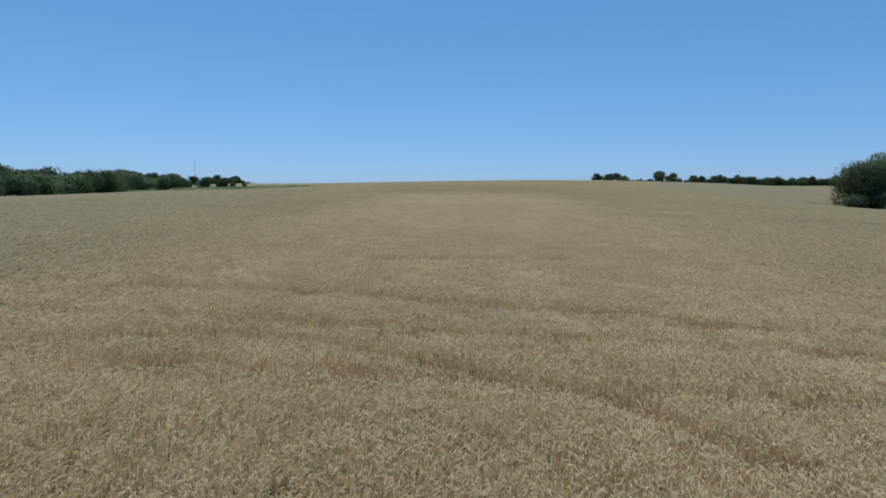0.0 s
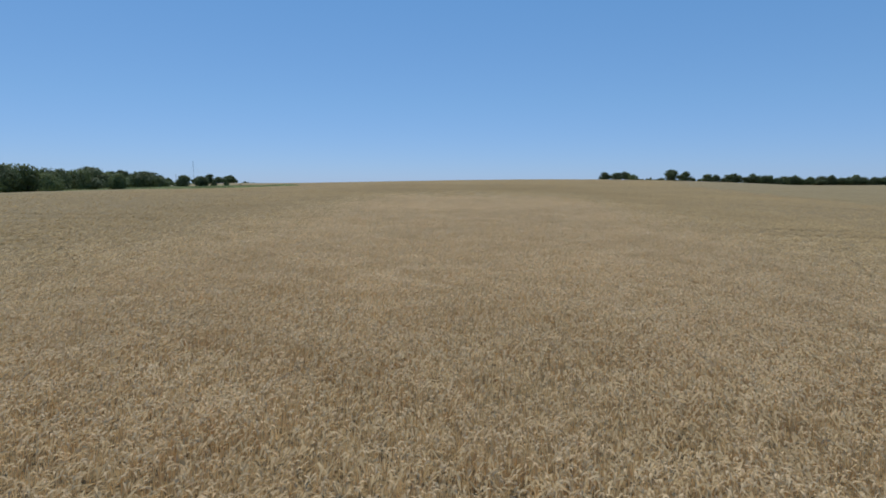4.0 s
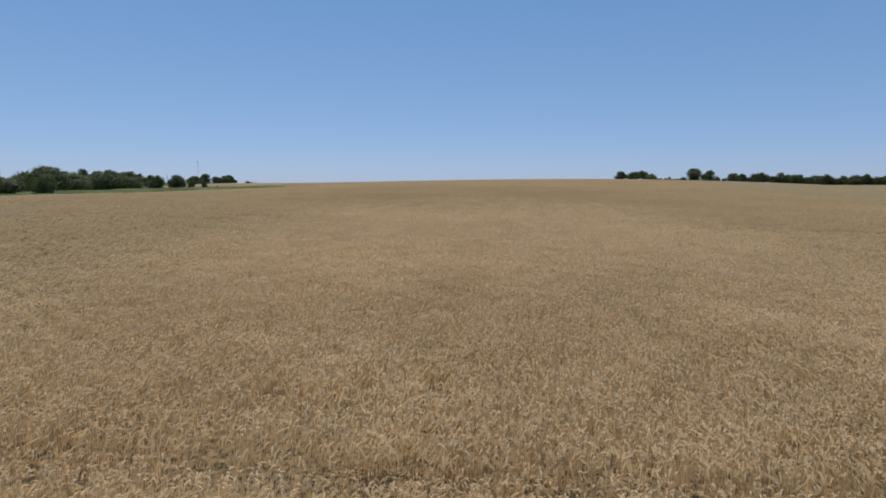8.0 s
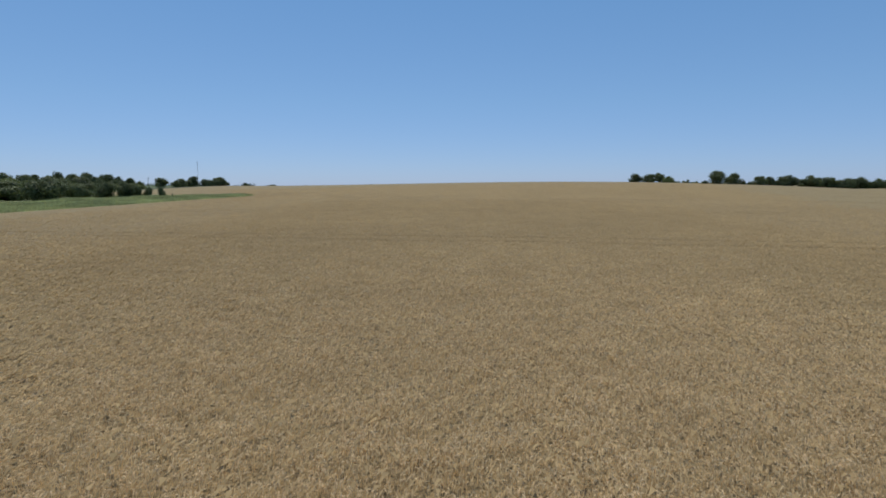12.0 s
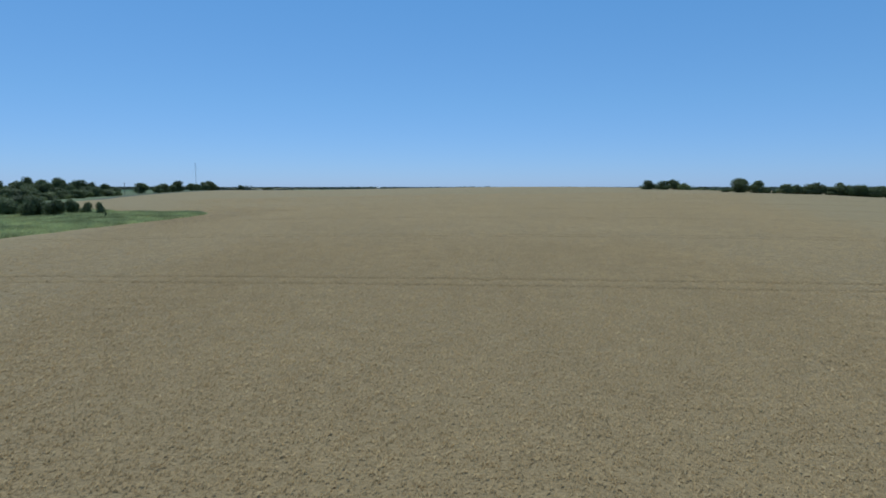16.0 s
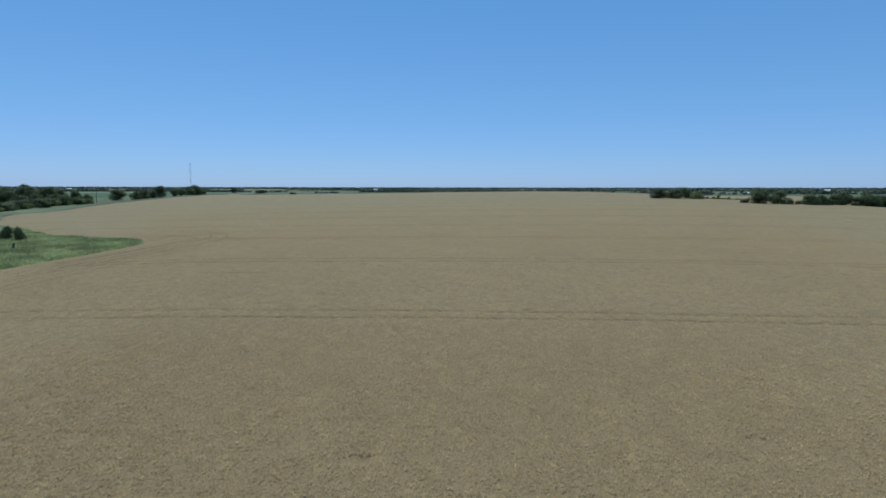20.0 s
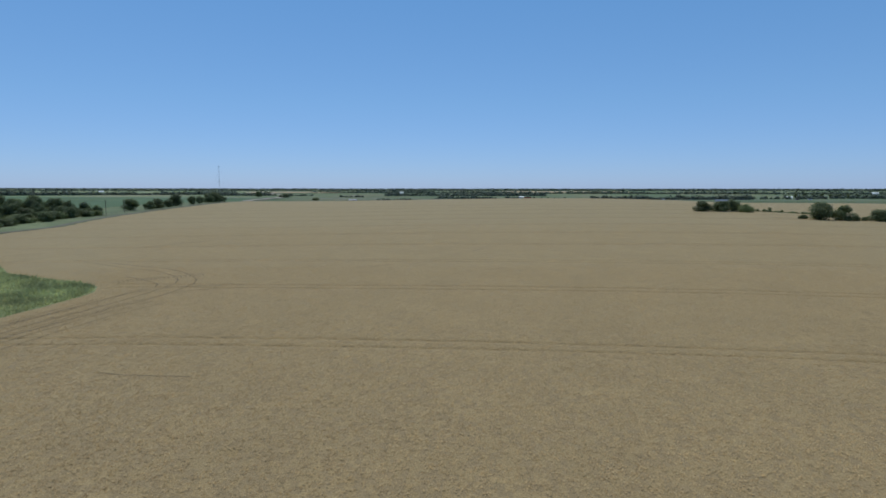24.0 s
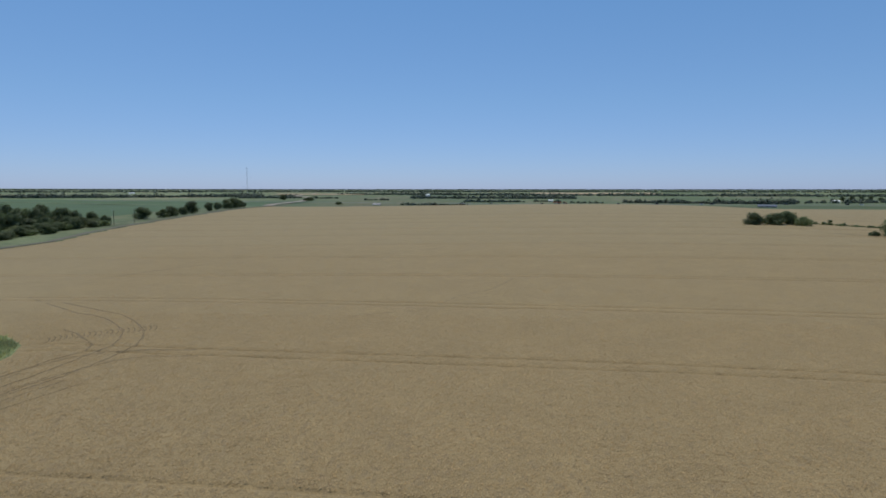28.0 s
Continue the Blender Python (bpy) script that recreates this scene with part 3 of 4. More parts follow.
# Track strips laid over the crop; the shade inside a track is their colour.
for line, wide in (([(-103, 330), (-85, 318), (-71.4, 309.5), (-66.7, 307.8), (-61.4, 304.7), (-56.7, 300.7), (-52.4, 296.1), (-49.7, 291.6), (-48.3, 287.8), (-48.9, 280.1), (-50.2, 272), (-53, 258), (-55, 244)], 0.55),
                   ([(-82, 319), (-68.7, 312.2), (-61.3, 308.5), (-54.8, 303.2), (-49.1, 297), (-46.2, 292.3), (-44.5, 288), (-44.4, 282), (-45.4, 274), (-48, 265.8), (-51, 250), (-52.5, 238)], 0.55),
                   ([(-64.2, 297), (-59.6, 294.5), (-55.5, 291.2), (-51.8, 288.1), (-50.5, 284.8), (-52.6, 280.3), (-53.7, 274.6), (-55.5, 267), (-57.5, 258)], 0.6),
                   ([(-33.5, 286.5), (-42.1, 285.7), (-46.6, 284.4), (-50.2, 282), (-52, 279), (-54, 274), (-56, 262), (-58.5, 250)], 0.6),
                   ([(-31.8, 283.4), (-38.6, 283.1), (-42.4, 281.1), (-45, 277.7), (-47.5, 271), (-49.5, 262), (-51.5, 248)], 0.6),
                   ([(-28.1, 235.1), (-24.2, 234.4), (-21, 234.2), (-17.6, 234.2)], 0.5),
                   ([(-102, 344), (-98, 347), (-93.5, 355.7), (-90, 362.5), (-80, 378)], 0.5), ([(-42, 390), (-36.5, 394), (-24.6, 405), (-12.4, 418)], 0.5),
                   ([(164, 703), (176, 708), (190, 719), (216, 750), (235, 780)], 1.6)):
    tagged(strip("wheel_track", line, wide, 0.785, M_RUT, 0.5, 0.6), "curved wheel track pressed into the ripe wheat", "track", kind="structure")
for k, off in enumerate((4.0, 6.2, 9.0, 11.2, 14.5, 17.5)):
    line = [(-66.5 + off + 0.4 * math.sin(k * 2 + 1), 205 + 3 * k), (-65.2 + off, 225), (-63.8 + off + 0.5 * math.sin(k), 245), (-62.0 + off, 262), (-59.0 + off * 1.05, 277 - 0.3 * off)]
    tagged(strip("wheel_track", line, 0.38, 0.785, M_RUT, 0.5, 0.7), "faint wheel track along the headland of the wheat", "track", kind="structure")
# Row gaps as laid strips, their shade painted dark.
for k in range(20):
    f = k / 19
    mx, my = -61.8 + 13.6 * f, 290.9 + 8.0 * f
    tagged(strip("drill_row", [(mx - 1.5, my + 1.7), (mx - 0.55, my + 1.0), (mx + 0.45, my - 0.3), (mx + 0.9, my - 1.6)], 0.34, 0.80, M_RUT, 0.5, 0.5), "thin curved strip, dark as the shaded gap between drilled wheat rows", "track", kind="structure")

# ---- trees ----
def crown_mesh(seed, width, height, lift, count, leaf, mat, blobs=16):
    """Leaf cards in the outer shells of many uneven clumps."""
    g = np.random.default_rng(seed)
    c, r = [], []
    for k in range(blobs):
        a = g.uniform(0, 2 * np.pi)
        q = math.sqrt(g.uniform(0, 1))
        zz = g.uniform(0, 1)
        bulge = math.sin(math.pi * min(1, 0.34 + 0.62 * zz)) ** 0.6
        rr = width * g.uniform(0.17, 0.27)
        c.append((math.cos(a) * q * (width / 2 - rr * 0.7) * bulge, math.sin(a) * q * (width / 2 - rr * 0.7) * bulge, lift + rr * 0.6 + zz * (height - lift - rr * 1.3)))
        r.append(rr)
    c, r = np.array(c), np.array(r)
    pick = g.integers(0, blobs, count)
    d = g.normal(0, 1, (count, 3))
    d /= np.linalg.norm(d, axis=1)[:, None]
    p = c[pick] + d * (r[pick] * g.uniform(0.66, 1.03, count) * (1 + 0.16 * np.sin(d[:, 0] * 5 + pick) * np.sin(d[:, 2] * 4 + pick)))[:, None] * np.array([1, 1, 0.85])
    p[:, 2] = np.maximum(p[:, 2], lift * g.uniform(0.6, 1.0, count))
    nrm = d * 1.4 + g.normal(0, 0.35, (count, 3)) + np.array([0, 0, 0.3])
    nrm /= np.linalg.norm(nrm, axis=1)[:, None]
    t1 = np.cross(nrm, g.normal(0, 1, (count, 3)))
    t1 /= np.linalg.norm(t1, axis=1)[:, None]
    t2 = np.cross(nrm, t1)
    w = leaf * g.uniform(0.6, 1.3, count)[:, None]
    v = np.stack([p - t1 * w - t2 * w * 0.3, p - t2 * w * 0.8, p + t1 * w, p + t2 * w * 0.8 + nrm * w * 0.3], 1).reshape(-1, 3)
    return mesh_of("crown", v, np.arange(len(v)).reshape(-1, 4), mat), c, r


def make_tree(name, seed, width, height, count, leaf, mat, label, lift=None, blobs=16):
    root = new(name)
    lift = height * 0.03 if lift is None else lift
    me, c, r = crown_mesh(seed, width, height, lift, count, leaf, mat, blobs)
    crown = new("crown", me)
    crown.parent = root
    g = random.Random(seed)
    bm = bmesh.new()
    fork = Vector((g.uniform(-0.2, 0.2), g.uniform(-0.2, 0.2), max(lift * 1.3, height * 0.28)))
    rad = 0.035 * height
    rod(bm, (0, 0, -0.4), fork, rad, rad * 0.65, 7)
    for k in range(0, min(len(c), 9)):
        tip = Vector(c[k])
        mid = fork.lerp(tip, 0.5) + Vector((g.uniform(-0.3, 0.3), g.uniform(-0.3, 0.3), -0.1 * height * 0.3))
        rod(bm, fork, mid, rad * 0.45, rad * 0.28, 5)
        rod(bm, mid, tip, rad * 0.28, rad * 0.08, 5)
    part("trunk", bm, M_BARK, root)
    return tagged(root, label, "tree")


def put(proto, x, y, sx=1.0, sz=1.0, turn=0.0, sink=0.1, label="", group=""):
    m = Matrix.LocRotScale((x, y, float(ground(x, y)) - sink), Euler((0, 0, turn)), (sx, sx, sz))
    ob = copy_thing(proto, m)
    return tagged(ob, label, "", group)


ROUND = [make_tree("tree", 11 + k, 10, 8, 4400, 0.26, M_LEAF, "dark green round-crowned field tree", blobs=22) for k in range(4)]
BUSHY = [make_tree("bush", 31 + k, 10, 6, 4000, 0.25, m, "bushy green shrub tree with foliage to the ground", 0.15, 20) for k, m in enumerate((M_LEAF, M_LEAF_PALE, M_LEAF, M_LEAF_PALE))]
SLIM = [make_tree("sapling", 51 + k, 3.2, 4, 420, 0.2, M_LEAF, "slender young tree with loose foliage", 0.4, 9) for k in range(2)]
for k, ob in enumerate(ROUND + BUSHY + SLIM):
    ob.location = (600 + 16 * k, 1350, float(ground(600 + 16 * k, 1350)) - 0.1)
tr = random.Random(5)

# Trees on the hedge line east of the hill.
put(ROUND[0], 137, 529, 1.2, 0.93, 0.3, label="compact round dark green tree at the hedge's end", group="hedge trees")
put(ROUND[1], 148, 531, 1.2, 0.9, 1.7, group="hedge trees")
put(ROUND[2], 156, 535, 1.1, 1.0, 0.9, group="hedge trees")
put(BUSHY[1], 160, 527, 0.9, 0.95, 2.2, group="hedge trees")
for k in range(30):
    f = k / 29
    put(BUSHY[(k % 2) * 2 + 1], 168 + 32 * f, 546 - 26 * f + tr.uniform(-2, 2), tr.uniform(0.25, 0.45), tr.uniform(0.24, 0.42), tr.uniform(0, 6), label="low scrub along the hedge line", group="hedge scrub")
put(SLIM[0], 180, 541, 1.2, 0.9, 0.4, group="hedge scrub")
put(ROUND[3], 171.5, 472, 1.35, 1.15, 0.8, label="tall spreading green tree beside the wheat", group="hedge trees")
put(ROUND[0], 182.5, 473, 1.2, 1.05, 2.8, group="hedge trees")
put(BUSHY[0], 165.5, 476, 0.5, 0.5, 1.1, group="hedge trees")
put(BUSHY[2], 188.5, 473, 0.42, 0.62, 4.1, group="hedge trees")
put(BUSHY[0], 193.5, 475, 0.36, 0.48, 2.1, group="hedge trees")
put(ROUND[1], 200, 475, 1.1, 0.85, 0.2, group="hedge trees")
put(ROUND[2], 207, 476, 0.75, 0.82, 1.2, group="hedge trees")
put(BUSHY[2], 217, 486, 0.55, 0.75, 1.2, group="hedge trees")
tr = random.Random(8)
for k in range(30):
    tall = 0.95 + 0.22 * math.sin(k * 1.7) * math.sin(k * 0.6)
    put((ROUND + BUSHY)[k % 8], 226 + 4.6 * k, 496 + 0.25 * k + tr.uniform(-3, 3), tr.uniform(0.85, 1.25), tall * (1.0 if k % 8 < 4 else 1.3), tr.uniform(0, 6), group="hedge trees")
put(SLIM[1], 249, 503, 2.6, 2.3, 1.2, group="hedge trees")

# Thicket and trees along the farm track.
tr = random.Random(5)
for k in range(84):
    y = 440 + 108 * (k + tr.random()) / 84
    x = np.interp(y, [440, 545], [-226, -240]) - (tr.uniform(0, 10) if k % 3 == 0 else tr.uniform(8, 66))
    back = np.interp(np.interp(y, [440, 545], [-226, -240]) - x, [8, 60], [0.75, 1.55]) * np.interp(y, [440, 500, 548], [0.95, 1.0, 1.15])
    put((BUSHY + ROUND)[k % 8], x, y, tr.uniform(0.7, 1.15) * (0.75 + 0.3 * back), tr.uniform(0.7, 1.15) * back, tr.uniform(0, 6), group="roadside thicket")
for x, y, sx, sz, k in ((-276, 520, 1.2, 1.55, 0), (-268, 524, 1.1, 1.5, 1), (-262, 520, 1.0, 1.35, 2), (-283, 546, 1.3, 1.6, 3), (-268, 541, 1.2, 1.5, 0), (-260, 537, 1.1, 1.5, 1), (-254, 538, 1.0, 1.35, 2),
                        (-248, 545, 0.9, 1.1, 3), (-244, 552, 0.8, 0.85, 0), (-262, 503, 1.0, 1.25, 1), (-252, 512, 0.9, 1.1, 2), (-246, 523, 0.8, 0.95, 3)):
    put((ROUND if k % 2 else BUSHY)[k], x, y, sx, sz * (1.0 if k % 2 else 1.25), tr.uniform(0, 6), group="roadside thicket")
for x, y, sx, sz in ((-253, 603, 1.05, 1.0), (-247.5, 620, 0.72, 0.8), (-249, 633, 0.85, 0.95), (-253, 644, 0.7, 0.8), (-252, 655, 0.7, 0.75), (-256, 675, 0.95, 1.2), (-262, 715, 0.75, 0.9),
                     (-266, 738, 0.7, 0.85), (-270, 764, 0.9, 1.15), (-272, 783, 1.0, 1.25), (-276, 798, 1.0, 1.0), (-279, 812, 0.9, 0.9)):
    put(ROUND[int(y) % 4], x, y, sx * 1.42, sz * 1.1, tr.uniform(0, 6), label="dark green roadside tree in a broken row", group="roadside trees")

# Brush on the west side.
tr = random.Random(17)
for x, y, sx, sz, k in ((-124, 270, 1.5, 1.25, 0), (-136, 262, 1.0, 1.1, 2), (-171, 258, 1.7, 1.9, 2), (-185, 246, 1.5, 2.1, 0), (-195, 268, 1.5, 2.0, 1), (-150, 290, 1.3, 1.3, 1),
                        (-165, 305, 1.3, 1.3, 3), (-148, 312, 1.0, 1.1, 0), (-180, 320, 1.4, 1.3, 2), (-200, 330, 1.5, 1.6, 1), (-215, 300, 1.6, 1.7, 3), (-160, 232, 1.3, 1.5, 0), (-178, 215, 1.5, 1.9, 1), (-200, 220, 1.6, 2.0, 2)):
    put(BUSHY[k], x, y, sx, sz, tr.uniform(0, 6), group="western brush")
for k in range(90):
    x, y = tr.uniform(-330, -135), tr.uniform(190, 390)
    if outside(x, y, BRUSH) > -14:
        continue
    put((BUSHY + ROUND)[k % 8], x, y, tr.uniform(1.1, 1.7), tr.uniform(0.85, 1.25), tr.uniform(0, 6), group="western brush")
for x, y, sx, sz, k in ((-106, 285, 0.66, 0.86, 0), (-117, 291, 0.85, 1.0, 2), (-110, 298, 0.52, 0.80, 0), (-105.3, 298, 0.42, 0.64, 2), (-130, 299, 0.9, 0.95, 2), (-137, 305, 0.9, 1.0, 1)):
    put(BUSHY[k], x, y, sx, sz, tr.uniform(0, 6), group="bushes on the grass spit")
put(BUSHY[2], -98, 293, 0.32, 0.66, 0.7, group="bushes on the grass spit")
put(SLIM[1], -85, 274, 0.3, 0.4, 1.0, group="bushes on the grass spit")
for k in range(70):
    y = 40 + 138 * (k + tr.random()) / 70
    x = np.interp(y, BRUSH[:6, 1], BRUSH[:6, 0]) - (tr.uniform(2, 6) if k % 3 == 0 else tr.uniform(6, 36)) - 12 * float(ease(y, 125, 160))
    put((BUSHY + ROUND[:2])[k % 6], x, y, tr.uniform(0.5, 1.0), tr.uniform(0.45, 0.95) * (1.0 if k % 6 < 4 else 0.75), tr.uniform(0, 6), group="western brush")

# The tall clump near the start of the flight.
BIG = [make_tree("tree", 71 + k, 14, 11, 25000, 0.16, M_LEAF, "large leafy green tree with low dark branches", 0.4, 34) for k in range(2)]
BIG[0].matrix_basis = Matrix.LocRotScale((86, 113, float(ground(86, 113)) - 0.1), Euler((0, 0, 0.6)), (1.15, 1.15, 1.10))
BIG[1].matrix_basis = Matrix.LocRotScale((78, 109.5, float(ground(78, 109.5)) - 0.1), Euler((0, 0, 1.9)), (0.9, 0.9, 0.89))
put(BIG[1], 97, 107, 1.1, 1.15, 2.4)
put(BIG[0], 106, 118, 1.1, 1.1, 3.9)
for x, y, sx, sz, k in ((74.5, 106.5, 0.55, 0.55, 0), (79, 103.5, 0.62, 0.5, 2), (86, 102.5, 0.7, 0.6, 0)):
    put(BUSHY[k], x, y, sx, sz, x, label="low green brush under the large trees", group="brush under the trees")

# Trees out on the plain.
for x, y, sx, sz in ((-345, 1215, 2.2, 0.9), (-421, 1284, 1.4, 1.4), (-230, 1010, 1.2, 0.6)):
    put(ROUND[int(-x) % 4], x, y, sx, sz, tr.uniform(0, 6), group="trees on the plain")


# ---- far woods ----
def woods(name, pts, depth, height, n, leaf, label, m=34):
    """A belt of tree clumps, too far to count, along a line."""
    g = np.random.default_rng(len(pts) * 100 + int(abs(pts[0][0])))
    p = np.array(pts, dtype=float)
    s = np.concatenate([[0], np.cumsum(np.hypot(*np.diff(p, axis=0).T))])
    q = g.uniform(0, s[-1], n)
    x = np.interp(q, s, p[:, 0]) + g.normal(0, depth, n)
    y = np.interp(q, s, p[:, 1]) + g.normal(0, depth, n)
    tall = height * (0.65 + 0.35 * np.sin(q * 9 / height * 0.12 + 2 * np.sin(q * 0.9 / height))) * g.uniform(0.7, 1.2, n)
    cx, cy, ct = np.repeat(x, m), np.repeat(y, m), np.repeat(tall, m)
    d = g.normal(0, 1, (n * m, 3))
    d /= np.linalg.norm(d, axis=1)[:, None]
    d[:, 2] = np.abs(d[:, 2]) * 1.0 + 0.0
    c = np.stack([cx + d[:, 0] * ct * 0.62, cy + d[:, 1] * ct * 0.62, ground(cx, cy) + d[:, 2] * ct * 0.95 * g.uniform(0.3, 1, n * m)], 1)
    w = leaf * g.uniform(0.6, 1.4, n * m)[:, None]
    t1 = np.cross(d, g.normal(0, 1, (n * m, 3)))
    t1 /= np.linalg.norm(t1, axis=1)[:, None]
    t2 = np.cross(t1, d)
    v = np.stack([c - t1 * w, c + t1 * w * 0.6 - t2 * w * 0.7, c + t1 * w * 0.5 + t2 * w * 0.8], 1).reshape(-1, 3)
    ob = new(name, mesh_of(name, v, np.arange(len(v)).reshape(-1, 3), M_LEAF_FAR))
    return tagged(ob, label, "woods", kind="stuff")


W = "distant belt of dark green trees"
woods("woods", [(-1900, 700), (-1041, 1298), (-608, 1588)], 14, 12, 1700, 2.6, W, 20)
woods("woods", [(-565, 1420), (-455, 1445)], 9, 13, 150, 2.0, W, 26)
woods("woods", [(-135, 1012), (-49, 1022)], 4, 5.5, 60, 1.3, W)
woods("woods", [(-61, 1182), (28, 1185)], 6, 8, 60, 1.8, W)
woods("woods", [(-194, 1471), (123, 1483)], 18, 10, 260, 2.2, W)
woods("woods", [(199, 1168), (402, 1106)], 7, 9, 260, 2.0, W, 26)
woods("woods", [(44, 1225), (91, 1222)], 4, 6, 24, 1.5, W)
woods("woods", [(103, 1144), (150, 1138)], 4, 5, 24, 1.4, W)
woods("woods", [(446, 1178), (493, 1156), (602, 1210), (900, 1100)], 10, 9, 140, 2.0, W)
woods("woods", [(-261, 1283), (-219, 1292)], 4, 5, 20, 1.4, W)
woods("woods", [(-406, 1418), (-361, 1432)], 4, 7, 18, 1.8, W)
woods("woods", [(-500, 2050), (-150, 2000), (300, 1900), (900, 1800), (1600, 1500)], 40, 9, 1500, 3.0, W, 16)
woods("woods", [(-3000, 1500), (-1900, 2300), (-900, 2900), (300, 3100), (1500, 2800), (2800, 2000)], 90, 7.5, 3600, 4.0, W, 10)
woods("woods", [(-4300, 2000), (-2800, 3300), (-1200, 4200), (300, 4450), (1900, 4150), (3400, 3300), (4300, 2300)], 140, 7, 4800, 5.0, W, 8)

# ---- grass blades on the spit ----
x, y = scatter(-130, -54, 150, 345, 6.0, rng)
o = outside(x, y, BRUSH)
keep = (o < -0.5) & (o > -46)
x, y = x[keep], y[keep]
n = len(x)
a = rng.uniform(0, 2 * np.pi, (n, 4))
cx, cy = x[:, None] + rng.normal(0, 0.2, (n, 4)), y[:, None] + rng.normal(0, 0.2, (n, 4))
wd, hg = 0.11, rng.uniform(0.2, 0.95, (n, 4)) * (0.85 + 0.35 * np.sin(x * 0.2) * np.sin(y * 0.17))[:, None]
zg = ground(cx, cy)
v = np.stack([np.stack([cx - np.cos(a) * wd, cy - np.sin(a) * wd, zg], -1), np.stack([cx + np.cos(a) * wd, cy + np.sin(a) * wd, zg], -1),
              np.stack([cx + rng.normal(0, 0.3, (n, 4)), cy + rng.normal(0.1, 0.3, (n, 4)), zg + hg], -1)], -2).reshape(-1, 3)
tagged(new("grass", mesh_of("grass", v, np.arange(len(v)).reshape(-1, 3), M_BLADE)), "tall rough green grass on the spit", "grass", kind="stuff")


# ---- poles, mast, buildings, vehicles ----
def utility_pole(x, y, height):
    root = new("utility_pole")
    bm = bmesh.new()
    rod(bm, (0, 0, -0.5), (0, 0, height), 0.19, 0.13, 10)
    part("pole", bm, M_POLE, root)
    bm = bmesh.new()
    box(bm, 0, 0, height - 0.7, 0.14, 2.4, 0.16, 0.02)
    arm = part("crossarm", bm, M_POLE, root)
    for k in (-1.05, -0.35, 1.05):
        bm = bmesh.new()
        rod(bm, (0, k, height - 0.62), (0, k, height - 0.38), 0.06, 0.045, 8)
        part("insulator", bm, M_STEEL, arm)
    root.location = (x, y, float(ground(x, y)))
    return tagged(root, "weathered timber utility pole with a crossarm", "utility pole", "roadside poles")


for x, y, hgt in ((-231, 390, 10.5), (-236, 549, 9.5), (-238, 572, 9.0)):
    utility_pole(x, y, hgt)

mast = tagged(new("radio_mast"), "tall slim guyed lattice radio mast, grey steel", "radio mast")
MX, MY = -888.0, 2134.0
MZ = float(ground(MX, MY))
MH = 100.5 - MZ
mast.location = (MX, MY, MZ)
legs = [(math.cos(a) * 0.9, math.sin(a) * 0.9) for a in (0.5, 2.594, 4.689)]
for lx, ly in legs:
    bm = bmesh.new()
    rod(bm, (lx, ly, 0), (lx, ly, MH), 0.16, 0.16, 6)
    part("leg", bm, M_STEEL, mast)
bm = bmesh.new()
for k in range(int(MH / 2)):
    for j in range(3):
        p, q = legs[j], legs[(j + 1) % 3]
        rod(bm, (*p, 2 * k), (*q, 2 * k + 2), 0.07, 0.07, 4)
part("bracing", bm, M_STEEL, mast)
bm = bmesh.new()
box(bm, 0, 0, MH + 0.6, 3.6, 3.6, 1.6, 0.2)
part("antenna_head", bm, M_STEEL, mast)
for k in range(3):
    a = 0.5 + k * 2.0944
    for zz in (0.5, 0.95):
        bm = bmesh.new()
        rod(bm, (math.cos(a) * 45, math.sin(a) * 45, 0), (0, 0, MH * zz), 0.03, 0.03, 4)
        part("guy_wire", bm, M_STEEL, mast)


def house(x, y, w, d, hgt, turn, label, wall=None, roof=None):
    root = new("house")
    bm = bmesh.new()
    box(bm, 0, 0, hgt / 2, w, d, hgt)
    part("wall", bm, wall or M_WHITE, root)
    bm = bmesh.new()
    rise = d * 0.32
    v = [bm.verts.new(p) for p in ((-w / 2 - 0.4, -d / 2 - 0.5, hgt), (w / 2 + 0.4, -d / 2 - 0.5, hgt), (w / 2 + 0.4, d / 2 + 0.5, hgt), (-w / 2 - 0.4, d / 2 + 0.5, hgt),
                                   (-w / 2 - 0.4, 0, hgt + rise), (w / 2 + 0.4, 0, hgt + rise))]
    for f in ((0, 1, 5, 4), (2, 3, 4, 5), (0, 4, 3), (1, 2, 5), (3, 2, 1, 0)):
        bm.faces.new([v[i] for i in f])
    part("roof", bm, roof or M_ROOF, root)
    bm = bmesh.new()
    box(bm, 0, -d / 2 - 0.03, 1.05, 1.0, 0.08, 2.1)
    part("door", bm, M_DARK, root)
    for k in (-0.3, 0.3):
        bm = bmesh.new()
        box(bm, k * w, -d / 2 - 0.03, hgt * 0.55, 1.2, 0.08, 1.2)
        part("window", bm, M_GLASS, root)
    root.matrix_basis = pose(x, y, float(ground(x, y)), 0, 0, turn)
    return tagged(root, label, "building")


house(-204, 1700, 9, 6, 4.5, 10, "white farmhouse among trees, far off", roof=M_WHITE)
house(512, 1195, 9, 5, 2.2, -20, "white farmhouse beside dark trees", roof=M_WHITE)
house(-1208, 1985, 15, 7, 2.4, 25, "long white barn on the plain", roof=M_WHITE)
house(321, 972, 20, 7, 1.4, -12, "low farm building with a blue-grey roof", wall=M_ROOF)
house(-174, 1003, 10, 5, 1.0, 8, "low farm building with a blue-grey roof", wall=M_ROOF)
house(75, 1218, 7, 4, 2.2, 0, "small white farm building by trees", roof=M_WHITE)
house(-1500, 1250, 14, 7, 4, 30, "white farm building at the wood's edge", roof=M_WHITE)
house(-1290, 1330, 12, 8, 4, 30, "white farm building at the wood's edge", roof=M_WHITE)
house(900, 1600, 12, 7, 4, -30, "white farm building, far off", roof=M_WHITE)


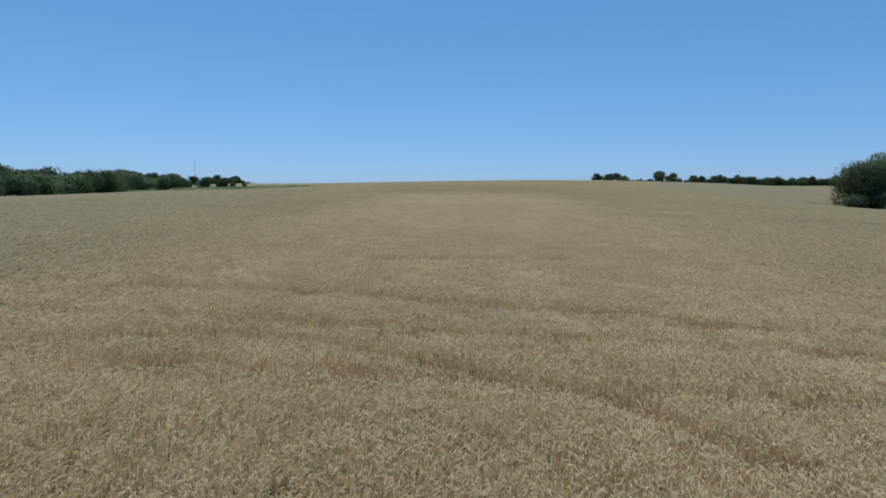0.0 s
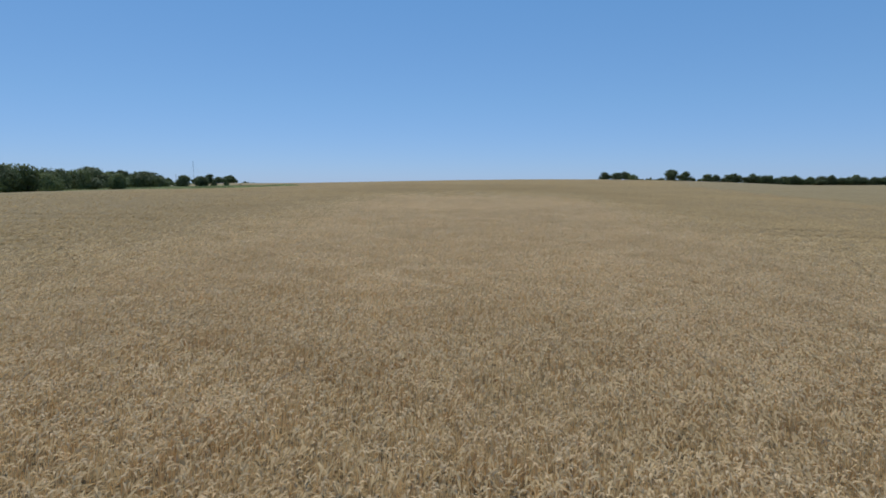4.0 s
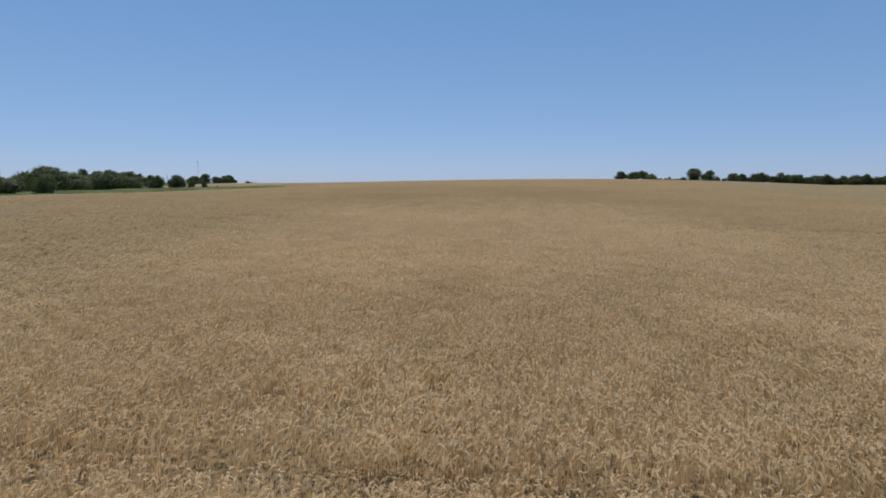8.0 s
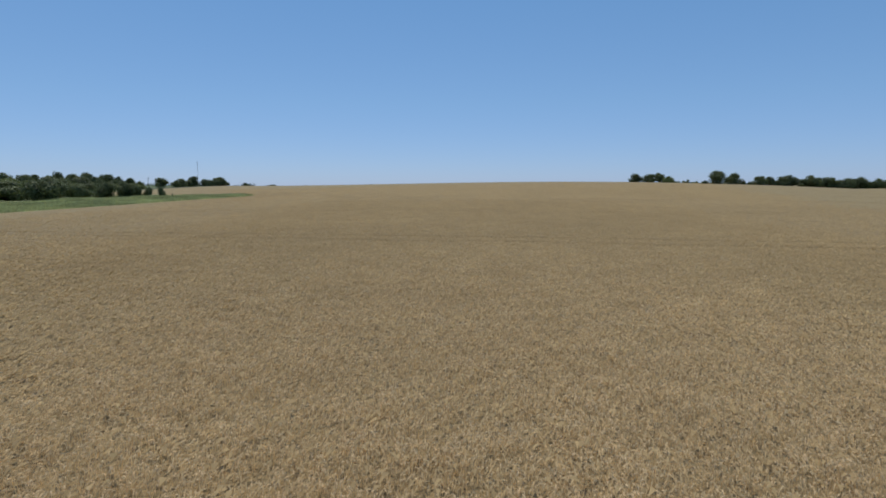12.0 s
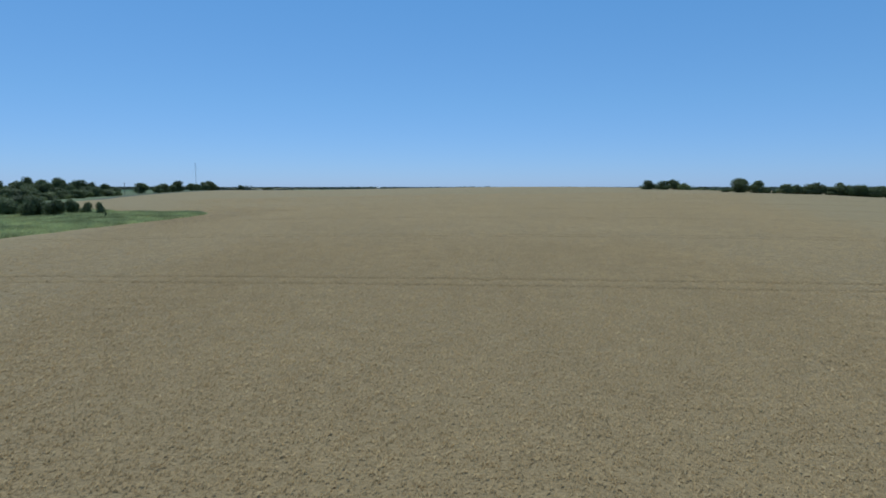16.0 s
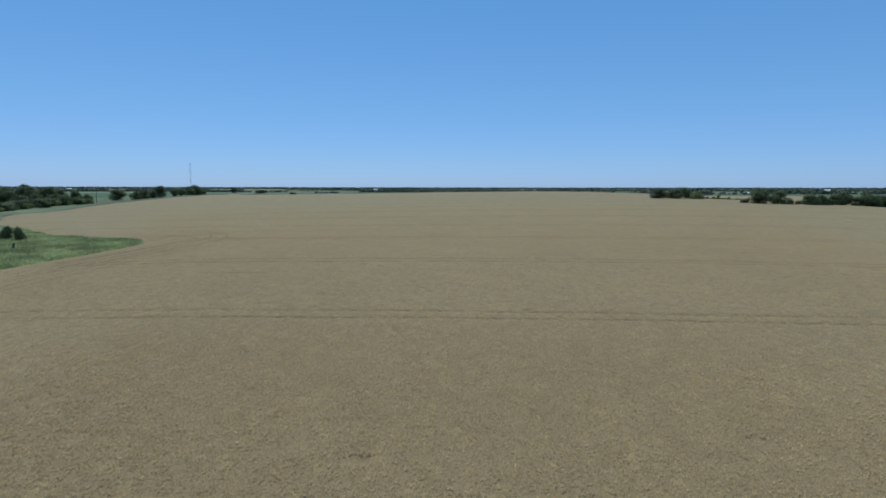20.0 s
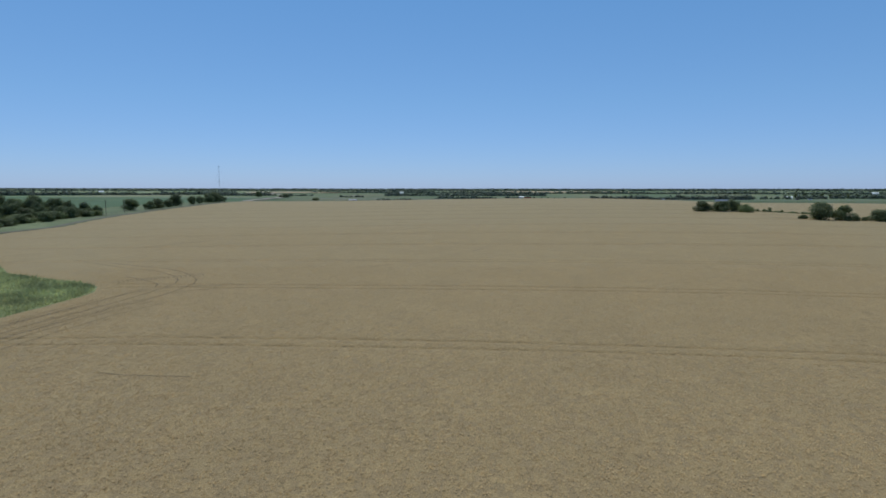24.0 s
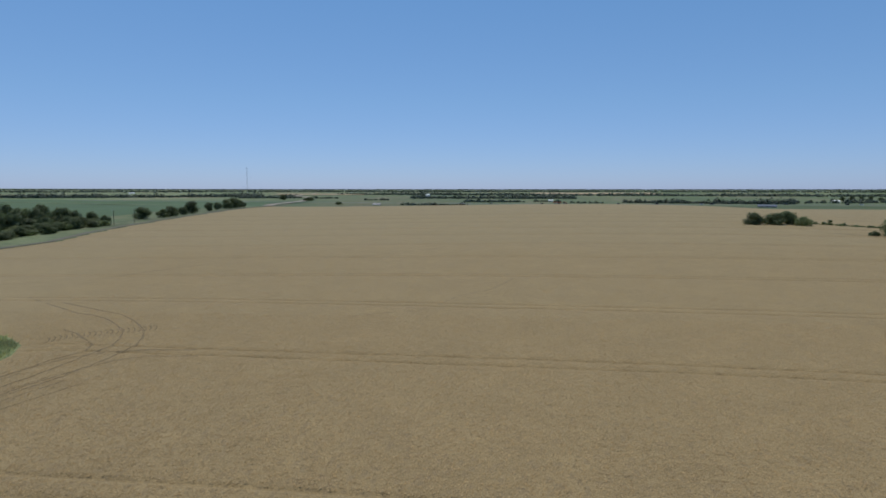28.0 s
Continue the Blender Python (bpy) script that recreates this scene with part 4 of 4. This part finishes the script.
def wheel(bm_parent, x, y, r, w):
    bm = bmesh.new()
    bmesh.ops.create_cone(bm, cap_ends=True, segments=16, radius1=r, radius2=r, depth=w, matrix=pose(x, y, r, 90, 0, 0))
    ob = part("wheel", bm, M_RUBBER, bm_parent)
    bm = bmesh.new()
    bmesh.ops.create_cone(bm, cap_ends=True, segments=12, radius1=r * 0.55, radius2=r * 0.55, depth=w + 0.03, matrix=pose(x, y, r, 90, 0, 0))
    part("rim", bm, M_STEEL, ob)


def car(x, y, turn, mat, label):
    root = new("car")
    bm = bmesh.new()
    box(bm, 0, 0, 0.72, 4.6, 1.8, 0.75, 0.15)
    part("body", bm, mat, root)
    bm = bmesh.new()
    box(bm, -0.2, 0, 1.35, 2.5, 1.55, 0.62, 0.18)
    part("cabin", bm, M_GLASS, root)
    for px in (-1.45, 1.45):
        for py in (-0.8, 0.8):
            wheel(root, px, py, 0.34, 0.22)
    root.matrix_basis = pose(x, y, float(ground(x, y)) + 2.62, 0, 0, turn)
    return tagged(root, label, "car", "cars on the highway")


for k, (x, y) in enumerate(((-17, 1003), (50, 998), (72, 998), (148, 996), (196, 995), (250, 992), (262, 992), (350, 989), (420, 987), (436, 987))):
    car(x, y, -2 if k % 2 else 178, M_WHITE if k in (5, 9) else M_DARK, "white car on the far highway" if k in (5, 9) else "dark car on the far highway")

tractor = tagged(new("tractor"), "red farm tractor on the far highway", "tractor")
bm = bmesh.new()
box(bm, 1.3, 0, 1.5, 3.0, 1.2, 1.1, 0.15)
part("bonnet", bm, M_RED, tractor)
bm = bmesh.new()
box(bm, -1.2, 0, 2.3, 2.0, 1.9, 2.0, 0.15)
part("cab", bm, M_GLASS, tractor)
bm = bmesh.new()
box(bm, -1.2, 0, 3.4, 2.2, 2.1, 0.2, 0.05)
part("cab_roof", bm, M_RED, tractor)
for py in (-1.25, 1.25):
    wheel(tractor, -1.3, py, 1.0, 0.6)
    wheel(tractor, 1.9, py * 0.9, 0.7, 0.45)
tractor.matrix_basis = pose(80, 998, float(ground(80, 998)) + 2.62, 0, 0, -2)
trailer = tagged(new("farm_trailer"), "long red farm implement towed behind the tractor", "trailer")
bm = bmesh.new()
box(bm, 0, 0, 1.9, 11, 2.6, 0.5, 0.1)
part("chassis", bm, M_RED, trailer)
for k in range(4):
    bm = bmesh.new()
    box(bm, -4.2 + 2.8 * k, 0, 2.7, 1.7, 2.4, 1.3, 0.2)
    part("hopper", bm, M_RED, trailer)
for px in (-3.5, -2.2, 3.0):
    for py in (-1.2, 1.2):
        wheel(trailer, px, py, 0.6, 0.4)
trailer.matrix_basis = pose(70, 998.3, float(ground(70, 998)) + 2.62, 0, 0, -2)
